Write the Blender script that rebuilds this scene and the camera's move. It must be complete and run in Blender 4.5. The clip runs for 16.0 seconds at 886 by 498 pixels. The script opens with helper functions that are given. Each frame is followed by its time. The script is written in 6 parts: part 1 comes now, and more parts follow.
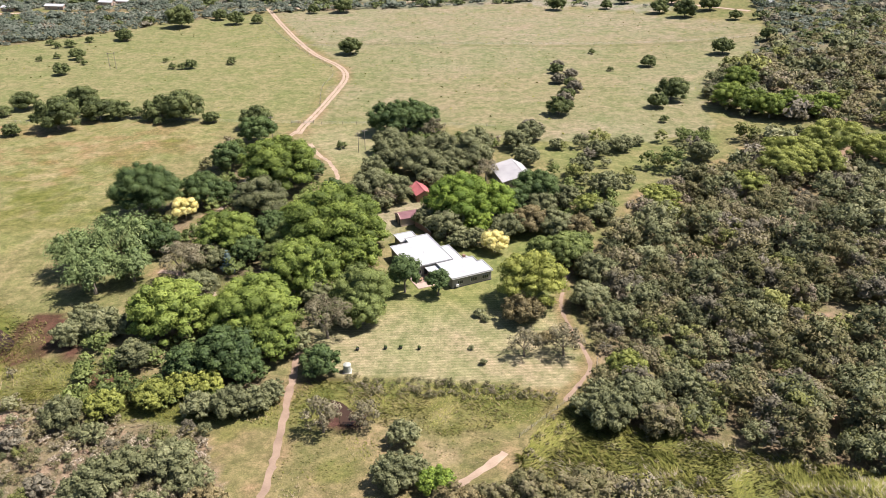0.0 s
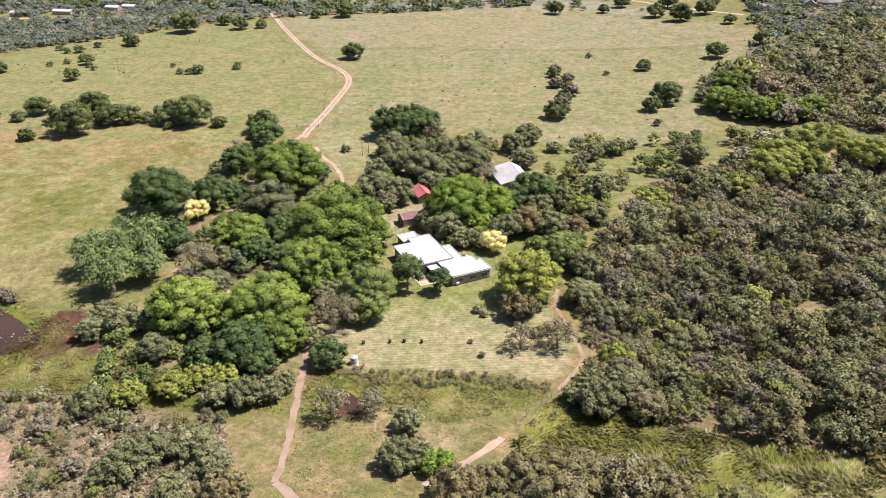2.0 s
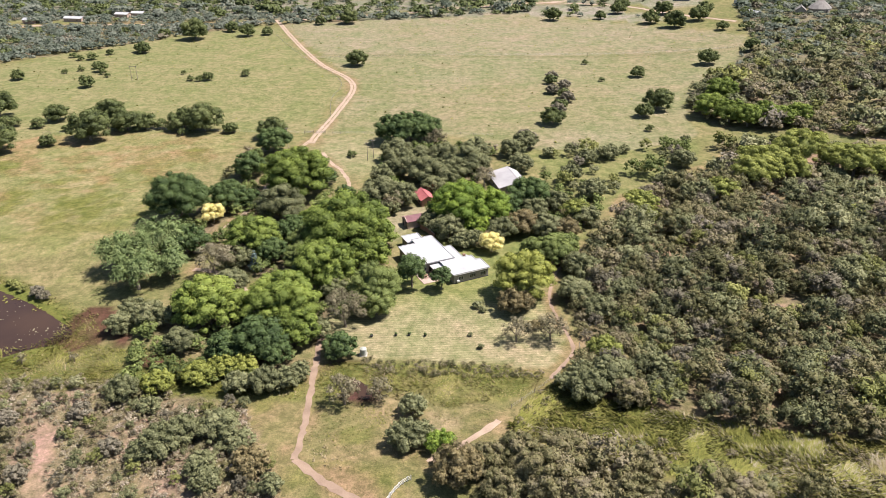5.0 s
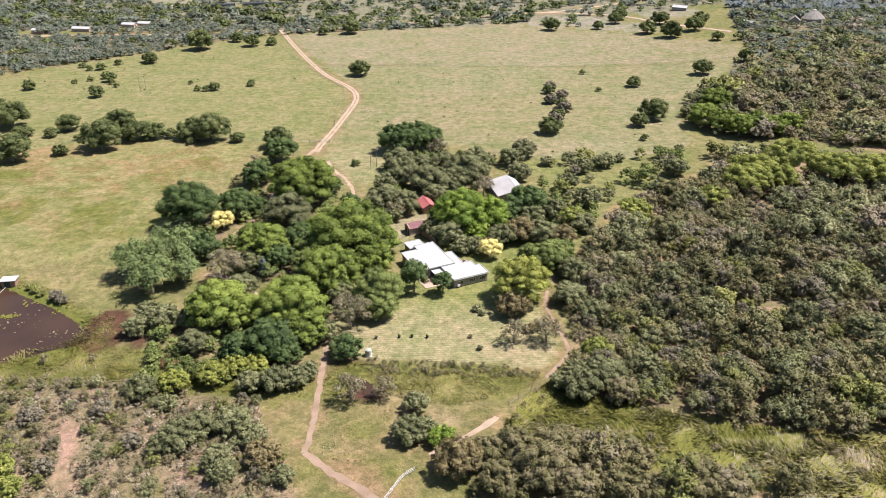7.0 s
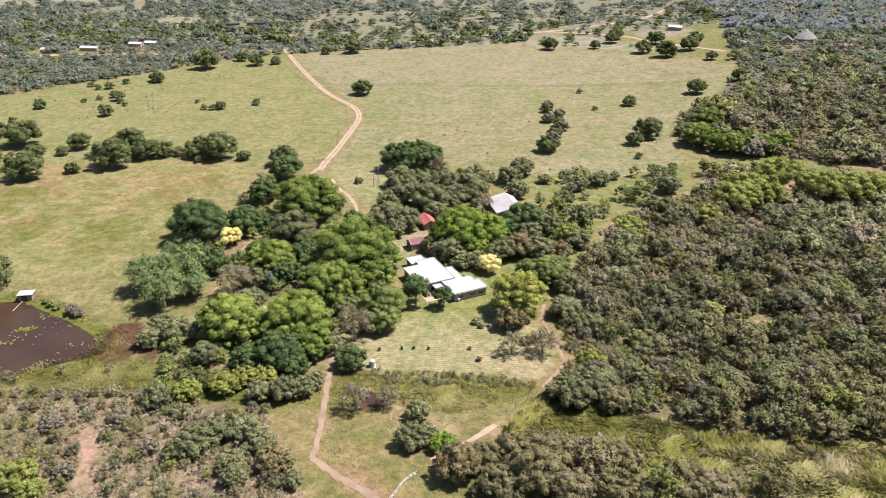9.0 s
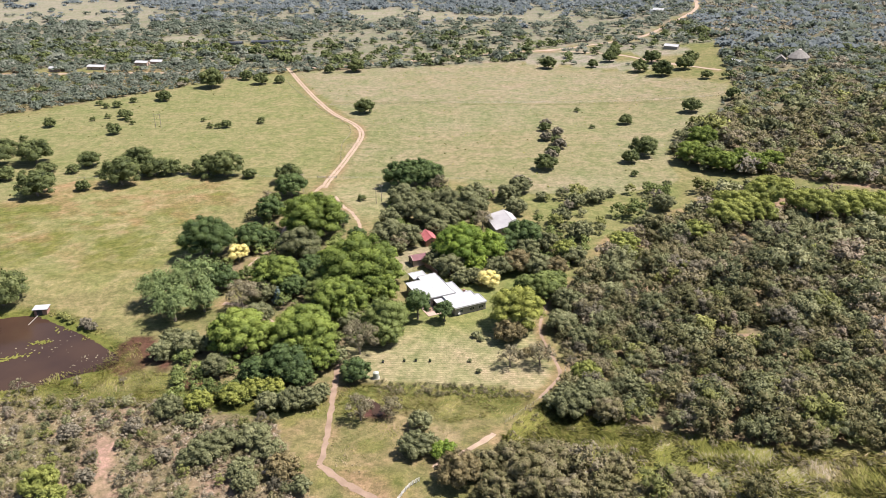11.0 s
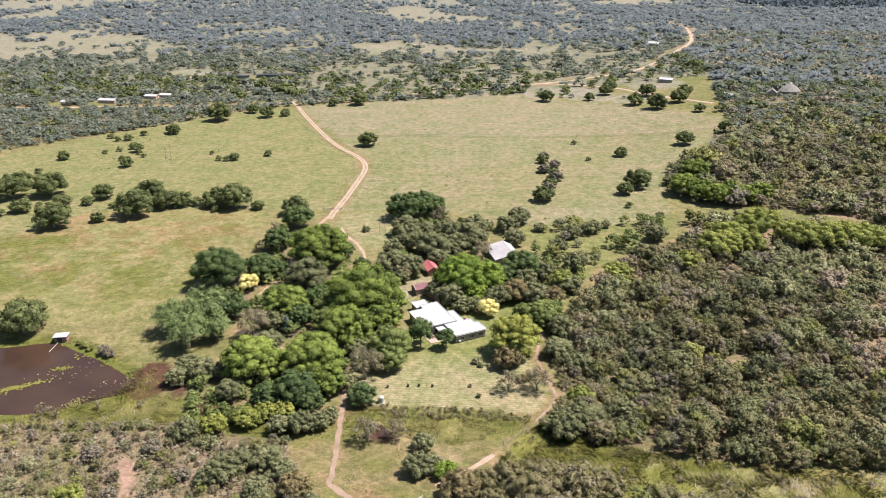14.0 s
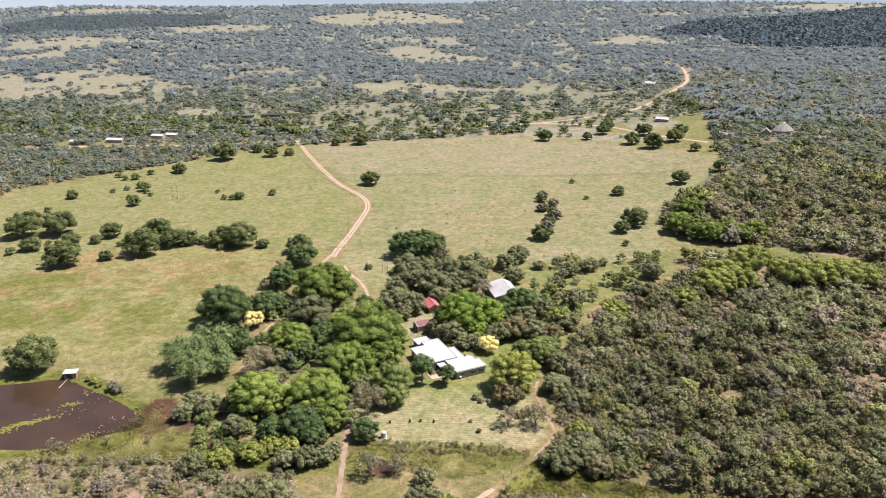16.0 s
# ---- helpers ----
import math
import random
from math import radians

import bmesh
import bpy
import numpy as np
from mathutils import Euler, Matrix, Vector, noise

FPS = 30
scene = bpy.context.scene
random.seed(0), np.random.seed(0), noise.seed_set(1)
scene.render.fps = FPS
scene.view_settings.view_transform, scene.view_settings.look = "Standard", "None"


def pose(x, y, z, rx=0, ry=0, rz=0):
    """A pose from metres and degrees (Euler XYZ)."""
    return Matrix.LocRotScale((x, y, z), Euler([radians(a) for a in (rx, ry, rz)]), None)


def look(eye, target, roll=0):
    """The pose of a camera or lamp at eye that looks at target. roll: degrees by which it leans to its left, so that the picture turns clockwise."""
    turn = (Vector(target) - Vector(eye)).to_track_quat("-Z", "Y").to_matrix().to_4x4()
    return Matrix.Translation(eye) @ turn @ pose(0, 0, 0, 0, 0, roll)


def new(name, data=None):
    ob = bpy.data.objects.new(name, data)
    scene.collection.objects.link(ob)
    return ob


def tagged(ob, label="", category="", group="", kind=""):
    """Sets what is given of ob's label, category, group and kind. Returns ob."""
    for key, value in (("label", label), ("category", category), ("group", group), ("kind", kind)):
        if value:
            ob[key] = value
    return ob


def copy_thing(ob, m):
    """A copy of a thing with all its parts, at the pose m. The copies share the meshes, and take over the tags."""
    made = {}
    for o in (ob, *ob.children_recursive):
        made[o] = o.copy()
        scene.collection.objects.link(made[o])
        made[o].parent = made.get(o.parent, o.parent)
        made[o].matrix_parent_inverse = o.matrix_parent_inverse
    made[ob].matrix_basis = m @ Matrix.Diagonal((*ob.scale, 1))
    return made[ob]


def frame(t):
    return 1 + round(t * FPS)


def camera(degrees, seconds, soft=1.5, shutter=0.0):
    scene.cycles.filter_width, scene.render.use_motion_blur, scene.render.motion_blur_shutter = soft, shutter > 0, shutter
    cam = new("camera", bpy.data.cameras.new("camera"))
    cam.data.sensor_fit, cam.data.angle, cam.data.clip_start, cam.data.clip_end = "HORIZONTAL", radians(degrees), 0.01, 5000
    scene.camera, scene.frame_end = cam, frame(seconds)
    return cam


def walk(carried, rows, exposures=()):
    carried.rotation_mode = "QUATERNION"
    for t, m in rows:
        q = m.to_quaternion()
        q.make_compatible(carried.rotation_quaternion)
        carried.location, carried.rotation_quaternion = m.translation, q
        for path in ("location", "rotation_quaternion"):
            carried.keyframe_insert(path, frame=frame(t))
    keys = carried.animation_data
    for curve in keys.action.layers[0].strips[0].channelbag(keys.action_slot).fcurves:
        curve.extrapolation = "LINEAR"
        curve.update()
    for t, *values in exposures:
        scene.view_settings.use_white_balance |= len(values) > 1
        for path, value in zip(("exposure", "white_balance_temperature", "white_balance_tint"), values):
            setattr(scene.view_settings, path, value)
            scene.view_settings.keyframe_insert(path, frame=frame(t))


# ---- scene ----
cam = camera(60.90, 16.0, soft=0.85)
PATH = [
    (0, look((0.001, -179.998, 99.998), (0.002, -91.052, 54.296), 0.129)),
    (0.5, look((-0.008, -182.377, 101.137), (-0.009, -93.426, 55.446), 0.145)),
    (1, look((-0.002, -184.743, 102.308), (-0.055, -95.805, 56.590), 0.052)),
    (1.5, look((-0.047, -187.164, 103.469), (-0.121, -98.207, 57.789), 0.038)),
    (2, look((-0.062, -189.533, 104.659), (-0.153, -100.578, 58.975), -0.005)),
    (2.5, look((-0.070, -191.926, 105.834), (-0.207, -102.971, 60.150), -0.053)),
    (3, look((-0.153, -194.262, 107.053), (-0.304, -105.313, 61.357), -0.071)),
    (3.5, look((-0.218, -196.627, 108.275), (-0.372, -107.663, 62.610), -0.103)),
    (4, look((-0.223, -198.901, 109.456), (-0.399, -109.937, 63.789), -0.099)),
    (6.5, look((-0.413, -210.106, 115.332), (-0.667, -121.013, 69.919), -0.134)),
    (7, look((-0.426, -212.350, 116.502), (-0.700, -123.042, 71.512), -0.141)),
    (7.5, look((-0.462, -214.584, 117.669), (-0.748, -125.041, 73.149), -0.136)),
    (8, look((-0.493, -216.727, 118.845), (-0.786, -126.987, 74.725), -0.120)),
    (8.5, look((-0.524, -218.869, 119.970), (-0.820, -128.905, 76.307), -0.160)),
    (9, look((-0.556, -220.911, 121.088), (-0.844, -130.753, 77.827), -0.130)),
    (11.5, look((-0.852, -230.945, 126.763), (-1.162, -139.793, 85.640), -0.142)),
    (12, look((-0.894, -232.894, 127.887), (-1.219, -141.553, 87.183), -0.142)),
    (12.5, look((-0.944, -234.818, 128.971), (-1.289, -143.288, 88.695), -0.126)),
    (13, look((-0.980, -236.719, 130.023), (-1.344, -144.994, 90.195), -0.177)),
    (13.5, look((-1.033, -238.593, 131.074), (-1.417, -146.556, 91.972), -0.188)),
    (14, look((-1.072, -240.425, 132.074), (-1.462, -148.041, 93.797), -0.200)),
    (14.5, look((-1.078, -242.230, 133.039), (-1.479, -149.389, 95.886), -0.230)),
    (15, look((-1.090, -243.962, 134.041), (-1.501, -150.700, 97.958), -0.225)),
    (15.5, look((-1.101, -245.697, 134.997), (-1.539, -152.006, 100.041), -0.247)),
    (16, look((-1.099, -247.425, 135.959), (-1.578, -153.341, 102.075), -0.252)),
]
walk(cam, PATH)

# ---------------------------------------------------------------- light
SUN_AZ, SUN_EL = radians(82), radians(61)
to_sun = Vector((math.sin(SUN_AZ) * math.cos(SUN_EL), math.cos(SUN_AZ) * math.cos(SUN_EL), math.sin(SUN_EL)))
world = bpy.data.worlds.new("sky")
scene.world = world
world.use_nodes = True
wn = world.node_tree.nodes
sky = wn.new("ShaderNodeTexSky")
sky.sky_type, sky.sun_disc = "NISHITA", False
sky.sun_elevation, sky.sun_rotation = SUN_EL, SUN_AZ
sky.dust_density = 1.2
world.node_tree.links.new(sky.outputs[0], wn["Background"].inputs[0])
wn["Background"].inputs[1].default_value = 0.061
sun = new("sun", bpy.data.lights.new("sun", "SUN"))
sun.data.energy, sun.data.angle, sun.data.color = 4.95, radians(0.55), (1.0, 0.91, 0.855)
sun.matrix_world = look(to_sun * 300, (0, 0, 0))
scene.view_settings.exposure = 1.0

# ---------------------------------------------------------------- small maths
def smooth(a, b, v):
    t = np.clip((v - a) / (b - a), 0, 1)
    return t * t * (3 - 2 * t)


def lattice(i, j, seed):
    h = (i.astype(np.int64) * 374761393 + j.astype(np.int64) * 668265263 + seed * 974711) & 0x7FFFFFFF
    h = ((h ^ (h >> 13)) * 1274126177) & 0x7FFFFFFF
    return ((h ^ (h >> 16)) & 0xFFFF) / 65535.0


def value_noise(x, y, size, seed=0):
    x, y = np.asarray(x, float) / size, np.asarray(y, float) / size
    i, j = np.floor(x), np.floor(y)
    u, v = x - i, y - j
    u, v = u * u * (3 - 2 * u), v * v * (3 - 2 * v)
    a, b = lattice(i, j, seed), lattice(i + 1, j, seed)
    c, d = lattice(i, j + 1, seed), lattice(i + 1, j + 1, seed)
    return (a * (1 - u) + b * u) * (1 - v) + (c * (1 - u) + d * u) * v


def rough_noise(x, y, size, seed=0):
    return (value_noise(x, y, size, seed) * 4 + value_noise(x, y, size / 2.1, seed + 1) * 2 + value_noise(x, y, size / 4.3, seed + 2)) / 7


def height(x, y):
    """The lie of the land."""
    x, y = np.asarray(x, float), np.asarray(y, float)
    h = 11 * smooth(90, 300, x) * smooth(-20, 200, y)
    h = h + 4 * smooth(-62, -95, y) * smooth(-400, 0, -abs(x))
    h = h - 2.0 * smooth(-70, -95, x) * smooth(-60, -40, y) * smooth(20, -5, y)
    h = h + 26 * smooth(2200, 3600, y) * (rough_noise(x, y, 900, 6) - 0.45)
    return h + 0.25 * (value_noise(x, y, 17, 5) - 0.5)


def inside(x, y, poly, edge=0.0, seed=0):
    """Whether points lie in a polygon whose edge wanders by so many metres."""
    if edge:
        x, y = x + edge * 2 * (rough_noise(x, y, edge * 3, seed) - 0.5), y + edge * 2 * (rough_noise(x, y, edge * 3, seed + 9) - 0.5)
    hit = np.zeros(np.shape(x), bool)
    for (ax, ay), (bx, by) in zip(poly, poly[1:] + poly[:1]):
        hit ^= ((ay > y) != (by > y)) & (x < (bx - ax) * (y - ay) / ((by - ay) or 1e-9) + ax)
    return hit


def spline(points, step=2.0):
    """A smooth line through a few points in plan."""
    p = [points[0]] + list(points) + [points[-1]]
    out = []
    for k in range(1, len(p) - 2):
        a, b, c, d = (np.array(q, float) for q in p[k - 1 : k + 3])
        n = max(2, int(np.linalg.norm(c - b) / step))
        for t in np.arange(n) / n:
            out.append(0.5 * (2 * b + (c - a) * t + (2 * a - 5 * b + 4 * c - d) * t**2 + (3 * b - a - 3 * c + d) * t**3))
    return np.array(out + [np.array(points[-1], float)])


def distance_to(x, y, line):
    best = np.full(np.shape(x), 1e9)
    for a, b in zip(line[:-1], line[1:]):
        d = b - a
        t = np.clip(((x - a[0]) * d[0] + (y - a[1]) * d[1]) / (d @ d + 1e-9), 0, 1)
        best = np.minimum(best, np.hypot(x - a[0] - t * d[0], y - a[1] - t * d[1]))
    return best


# ---------------------------------------------------------------- the plan
TRACKS = {
    "driveway": ([(-133, 413), (-102, 327), (-77, 267), (-57, 233), (-51, 211), (-52, 187), (-56, 150), (-59, 130), (-60, 118)], 3.4),
    "yard": ([(-59, 128), (-55, 108), (-42, 82), (-35, 64), (-37, 45)], 2.0),
    "yard_loop": ([(-61, 122), (-68, 90), (-70, 52), (-75, 33), (-81, 12)], 1.8),
    "garden": ([(-78, 2), (-68, -2), (-64, -6), (-58, -12), (-45, -14), (-28, -5)], 2.4),
    "south": ([(-33, -34), (-32.8, -42), (-32.3, -55), (-31.2, -77), (-31, -86)], 1.9),
    "south_east": ([(-31, -86), (-24, -93), (-16, -99), (-6, -110)], 2.2),
    "footpath": ([(-3.5, -87), (1.2, -82.5), (3.7, -80), (8, -75.5), (12, -71)], 2.1),
    "footpath_gap": ([(12, -71), (18, -63), (25.5, -54.5)], 1.0),
    "footpath_upper": ([(25.5, -54.5), (30, -48), (33, -42), (32, -33), (30, -17), (35, 1), (44, 14)], 1.15),
    "clearing": ([(36.8, 6), (43.4, 13.5), (54, 28.4), (66, 54.8), (76.4, 64), (90.6, 75), (110, 92), (119, 104)], 1.8),
    "main": ([(-700, 380), (-384, 389), (-246, 396), (-182, 398), (-131, 413), (-87, 423), (-17, 453), (37, 478), (94, 498), (155, 524), (193, 541), (234, 597), (302, 720), (341, 878), (330, 960)], 4.6),
    "side": ([(94, 496), (121, 487), (154, 462), (180, 417), (215, 368)], 4.0),
}
LINES = {name: spline(points, 2.5) for name, (points, _) in TRACKS.items()}
WIDTHS = {name: width for name, (_, width) in TRACKS.items()}
LAWN = [(-34, -28), (-23, -17), (-15, -12), (-13, 0), (-3, 22), (13, 14), (19, 24), (33, 38), (38, 24), (33, 2), (29, -17), (31, -33), (31, -42), (25, -51), (9, -48), (-23, -46), (-33, -40)]
CROP = [(-330, 70), (-215, 88), (-186, 130), (-143, 136), (-96, 131), (-93, 106), (-106, 84), (-104, 46), (-110, 18), (-140, 8), (-200, 12), (-330, 20)]
MEADOW = [(-128, 398), (-48, 436), (30, 448), (86, 430), (147, 385), (205, 322), (186, 268), (148, 221), (124, 178), (116, 146), (116, 125), (80, 108), (30, 110), (2, 131), (-31, 131), (-60, 131), (-53, 230)]
PASTURE = [(-306, 236), (-273, 261), (-214, 352), (-128, 385), (-58, 237), (-62, 131), (-98, 134), (-165, 132), (-219, 92), (-380, 60)]
POND = [(-215, -14), (-163, -8), (-143, -4), (-134, -8), (-120, -16.5), (-109, -24.5), (-102.5, -30.5), (-102.5, -35.5), (-110, -38.5), (-117, -44), (-124, -48), (-138, -53), (-215, -56)]
BUSH = [(30, -50), (36, -61), (50, -67), (80, -77), (130, -82), (400, -85), (760, 200), (760, 900), (524, 940), (404, 1010), (352, 830), (270, 640), (250, 480), (222, 372), (205, 310), (167, 237), (138, 205), (122, 165), (128, 140), (175, 121), (215, 97), (206, 84), (150, 112), (122, 116), (113, 91), (92, 72), (78, 60), (68, 51), (56, 26), (46, 12), (38, 2), (33, -17), (37, -34), (36, -44)]
# outline of the eastern cloud shadow, painted as dark trees
CLOUD_SHADE_EAST = [(559, 1267), (631, 1177), (794, 1150), (1000, 1150), (2300, 3200), (1958, 3289), (1109, 2292), (786, 2138), (580, 1790), (500, 1615), (470, 1452), (604, 1499), (640, 1600)]
THICKET = [(36, 62), (58, 44), (74, 66), (108, 96), (114, 122), (80, 108), (34, 106), (36, 84)]
HEATH = [(-330, -66), (-126, -56), (-88, -53), (-62, -60), (-48, -65), (-38, -82), (-34, -92), (-26, -125), (-330, -125)]
SPUR = [(5, -93), (8, -86), (15, -82), (27, -83), (50, -93), (70, -99), (66, -125), (3, -125)]
MARSH = [(20, -62), (30, -55), (36, -62), (50, -68), (80, -78), (140, -83), (260, -90), (260, -105), (70, -100), (50, -93), (28, -85), (14, -76)]
WETLAND = [(-107.3, -27.0), (-84.9, -39.9), (-65.0, -45.9), (-40.6, -54.8), (-59.9, -59.5), (-84.1, -57.5), (-117.0, -59.4), (-134.0, -53.0), (-118.7, -45.5), (-105.7, -40.3)]
STREAM = [(-90, -47), (-64, -52), (-34, -51), (-22, -48), (9, -50), (25, -53), (22, -60), (0, -66), (-12, -62), (-20, -60), (-35, -62), (-60, -62), (-90, -54)]
WASH = spline([(-88, -74), (-85.6, -78.8), (-82.4, -84.4), (-82.0, -91.4), (-77.8, -97)], 2)  # bare pinkish wash through the heath
FAR_CLEARINGS = [  # outline and how far its edge wanders
    ([(-676, 910), (-548, 971), (-433, 877), (-357, 730), (-413, 690), (-534, 657), (-640, 640)], 22),
    ([(-139, 785), (-73, 827), (35, 752), (152, 748), (148, 712), (5, 700), (-102, 715)], 10),
    ([(-300, 538), (-285, 596), (-252, 588), (-226, 528)], 12),
    ([(276, 1240), (337, 1430), (440, 1500), (456, 1315), (428, 1225)], 18),
    ([(630, 2427), (768, 2700), (836, 2600), (763, 2358)], 30),
    ([(60, 452), (120, 480), (190, 405), (150, 390), (90, 432)], 18),
    ([(-546, 2657), (-223, 3157), (75, 2461), (68, 2224), (-321, 2076)], 60),
    ([(-112, 1263), (-62, 1392), (60, 1174), (76, 1095), (8, 1058), (-89, 1075)], 45),
    ([(-830, 1170), (-763, 1309), (-697, 1171), (-767, 1072)], 30),
    ([(-1028, 1539), (-916, 1721), (-702, 1645), (-647, 1492), (-746, 1348), (-899, 1308)], 60),
    ([(-814, 2046), (-696, 2220), (-466, 2131), (-447, 1874), (-686, 1806)], 60),
    ([(1150, 2950), (1900, 3600), (2150, 3300), (1500, 2750)], 60),
    ([(-1700, 3000), (-1500, 3500), (-1250, 3400), (-1500, 2850)], 60),
    ([(160, 462), (190, 478), (222, 462), (215, 440), (180, 438)], 5),
]
# outline of the western cloud shadow, also painted as darker trees
CLOUD_SHADE_WEST = [(-1357, 2127), (-1442, 2652), (-1217, 2883), (-862, 2743), (-706, 2130), (-937, 1943), (-1152, 1761)]
SITES = [(-3, 4, 17), (-11, 33, 6), (-8, 52, 6), (24, 68, 11), (-141, -2, 5), (284, 388, 12), (268, 384, 6), (-172, 541, 16), (-190, 538, 14), (-212, 533, 12), (-332, 405, 11), (-297, 408, 14), (-258, 430, 12), (-12, -8, 6)]


GARDENS = [
    [(-4, 24), (2, 19), (12, 18), (24, 24), (34, 31), (44, 23), (56, 40), (60, 60), (36, 62), (30, 56), (15, 52), (0, 45), (-5, 35)],
    [(-28, 45), (-13, 46), (-2, 58), (12, 60), (16, 80), (18, 92), (22, 105), (0, 116), (-26, 108), (-27, 70)],
    [(-100, 42), (-84, 52), (-84, 108), (-66, 104), (-45, 74), (-42, 52), (-18, 30), (-22, 0), (-16, -20), (-30, -36), (-36, -50), (-36, -58), (-75, -61), (-84, -30), (-62, -20), (-46, -20), (-66, 8), (-78, 18)],
]


def bush_density(x, y):
    d = np.where(inside(x, y, BUSH, 3, 3), 0.97 - 0.8 * smooth(0.58, 0.67, rough_noise(x, y, 12, 14)) * smooth(-50, -30, y), 0)
    d = np.maximum(d, np.where(inside(x, y, THICKET, 4, 4), 0.22, 0))
    d = np.maximum(d, np.where(inside(x, y, HEATH, 3, 5), 0.78, 0))
    d = np.where((y < -60) & (distance_to(x, y, WASH) < 2.2), 0, d)
    d = np.maximum(d, np.where(inside(x, y, SPUR, 2, 6), 0.35, 0))
    for k, poly in enumerate(GARDENS):
        d = np.maximum(d, np.where(inside(x, y, poly, 2, 90 + k), 0.62, 0))

    far = (y > 395 + 0.25 * (x + 130) * (x < 260)) | (x < -300 + 0 * y) & (y > 236) | ((y > 240) & (x < -128) & (y - 261 > (x + 273) * 0.9 + 15))
    d = np.maximum(d, np.where(far, 0.9 * smooth(0.33, 0.52, 0.45 * rough_noise(x, y * 0.6, 120, 11) + 0.35 * rough_noise(x, y * 0.7, 38, 12) + 0.2 * rough_noise(x, y, 15, 13) + 0.12 * smooth(560, 430, y)) + 0.1, 0))
    open_veld = smooth(-190, -120, x) * smooth(270, 200, x) * smooth(440, 480, y) * smooth(740, 690, y)
    d = d * (1 - 0.5 * open_veld)
    # closed tree cover where the cloud shadows are painted
    d = np.where(inside(x, y, CLOUD_SHADE_EAST, 12, 6), 1.0, d)
    d = np.where(inside(x, y, CLOUD_SHADE_WEST, 110, 7), 1.0, d)
    for k, (poly, edge) in enumerate(FAR_CLEARINGS):
        d = np.where(inside(x, y, poly, edge, 20 + k), 0.02 + 0.3 * smooth(0.55, 0.7, rough_noise(x, y, 40, 19)), d)
    for name in LINES:
        gap = WIDTHS[name] * 0.5 + (3.2 if name in ("main", "clearing") else 1.8 if y.max() > 300 else 1.3)
        d = np.where(distance_to(x, y, LINES[name][::2]) < gap, 0, d)
    for cx, cy, r in SITES:
        d = np.where(np.hypot(x - cx, y - cy) < r, 0, d)
    return d


# ---------------------------------------------------------------- materials
def material(name):
    m = bpy.data.materials.new(name)
    m.use_nodes = True
    n, l = m.node_tree.nodes, m.node_tree.links
    return m, n, l, n["Principled BSDF"]


def ramp(n, stops):
    r = n.new("ShaderNodeValToRGB")
    while len(r.color_ramp.elements) < len(stops):
        r.color_ramp.elements.new(0.5)
    for e, (at, colour) in zip(r.color_ramp.elements, stops):
        e.position, e.color = at, (*colour, 1)
    return r


def surface(name, a, b, scale=4.0, rough=0.85, metal=0.0, bump=0.2, detail=6.0):
    """A weathered surface between two colours, with stains and fine grain."""
    m, n, l, p = material(name)
    at = n.new("ShaderNodeTexCoord")
    big, fine = n.new("ShaderNodeTexNoise"), n.new("ShaderNodeTexNoise")
    big.inputs["Scale"].default_value, big.inputs["Detail"].default_value = scale * 0.25, detail
    fine.inputs["Scale"].default_value, fine.inputs["Detail"].default_value = scale * 3, 4
    mix = n.new("ShaderNodeMath")
    mix.operation = "MULTIPLY_ADD"
    mix.inputs[1].default_value = 0.35
    r = ramp(n, [(0.38, a), (0.85, b)])
    dent = n.new("ShaderNodeBump")
    dent.inputs["Strength"].default_value, dent.inputs["Distance"].default_value = bump, 0.05
    for t in (big, fine):
        l.new(at.outputs["Object"], t.inputs["Vector"])
    l.new(fine.outputs["Fac"], mix.inputs[0])
    l.new(big.outputs["Fac"], mix.inputs[2])
    l.new(mix.outputs[0], r.inputs["Fac"])
    l.new(r.outputs["Color"], p.inputs["Base Color"])
    l.new(fine.outputs["Fac"], dent.inputs["Height"])
    l.new(dent.outputs["Normal"], p.inputs["Normal"])
    p.inputs["Roughness"].default_value, p.inputs["Metallic"].default_value = rough, metal
    return m


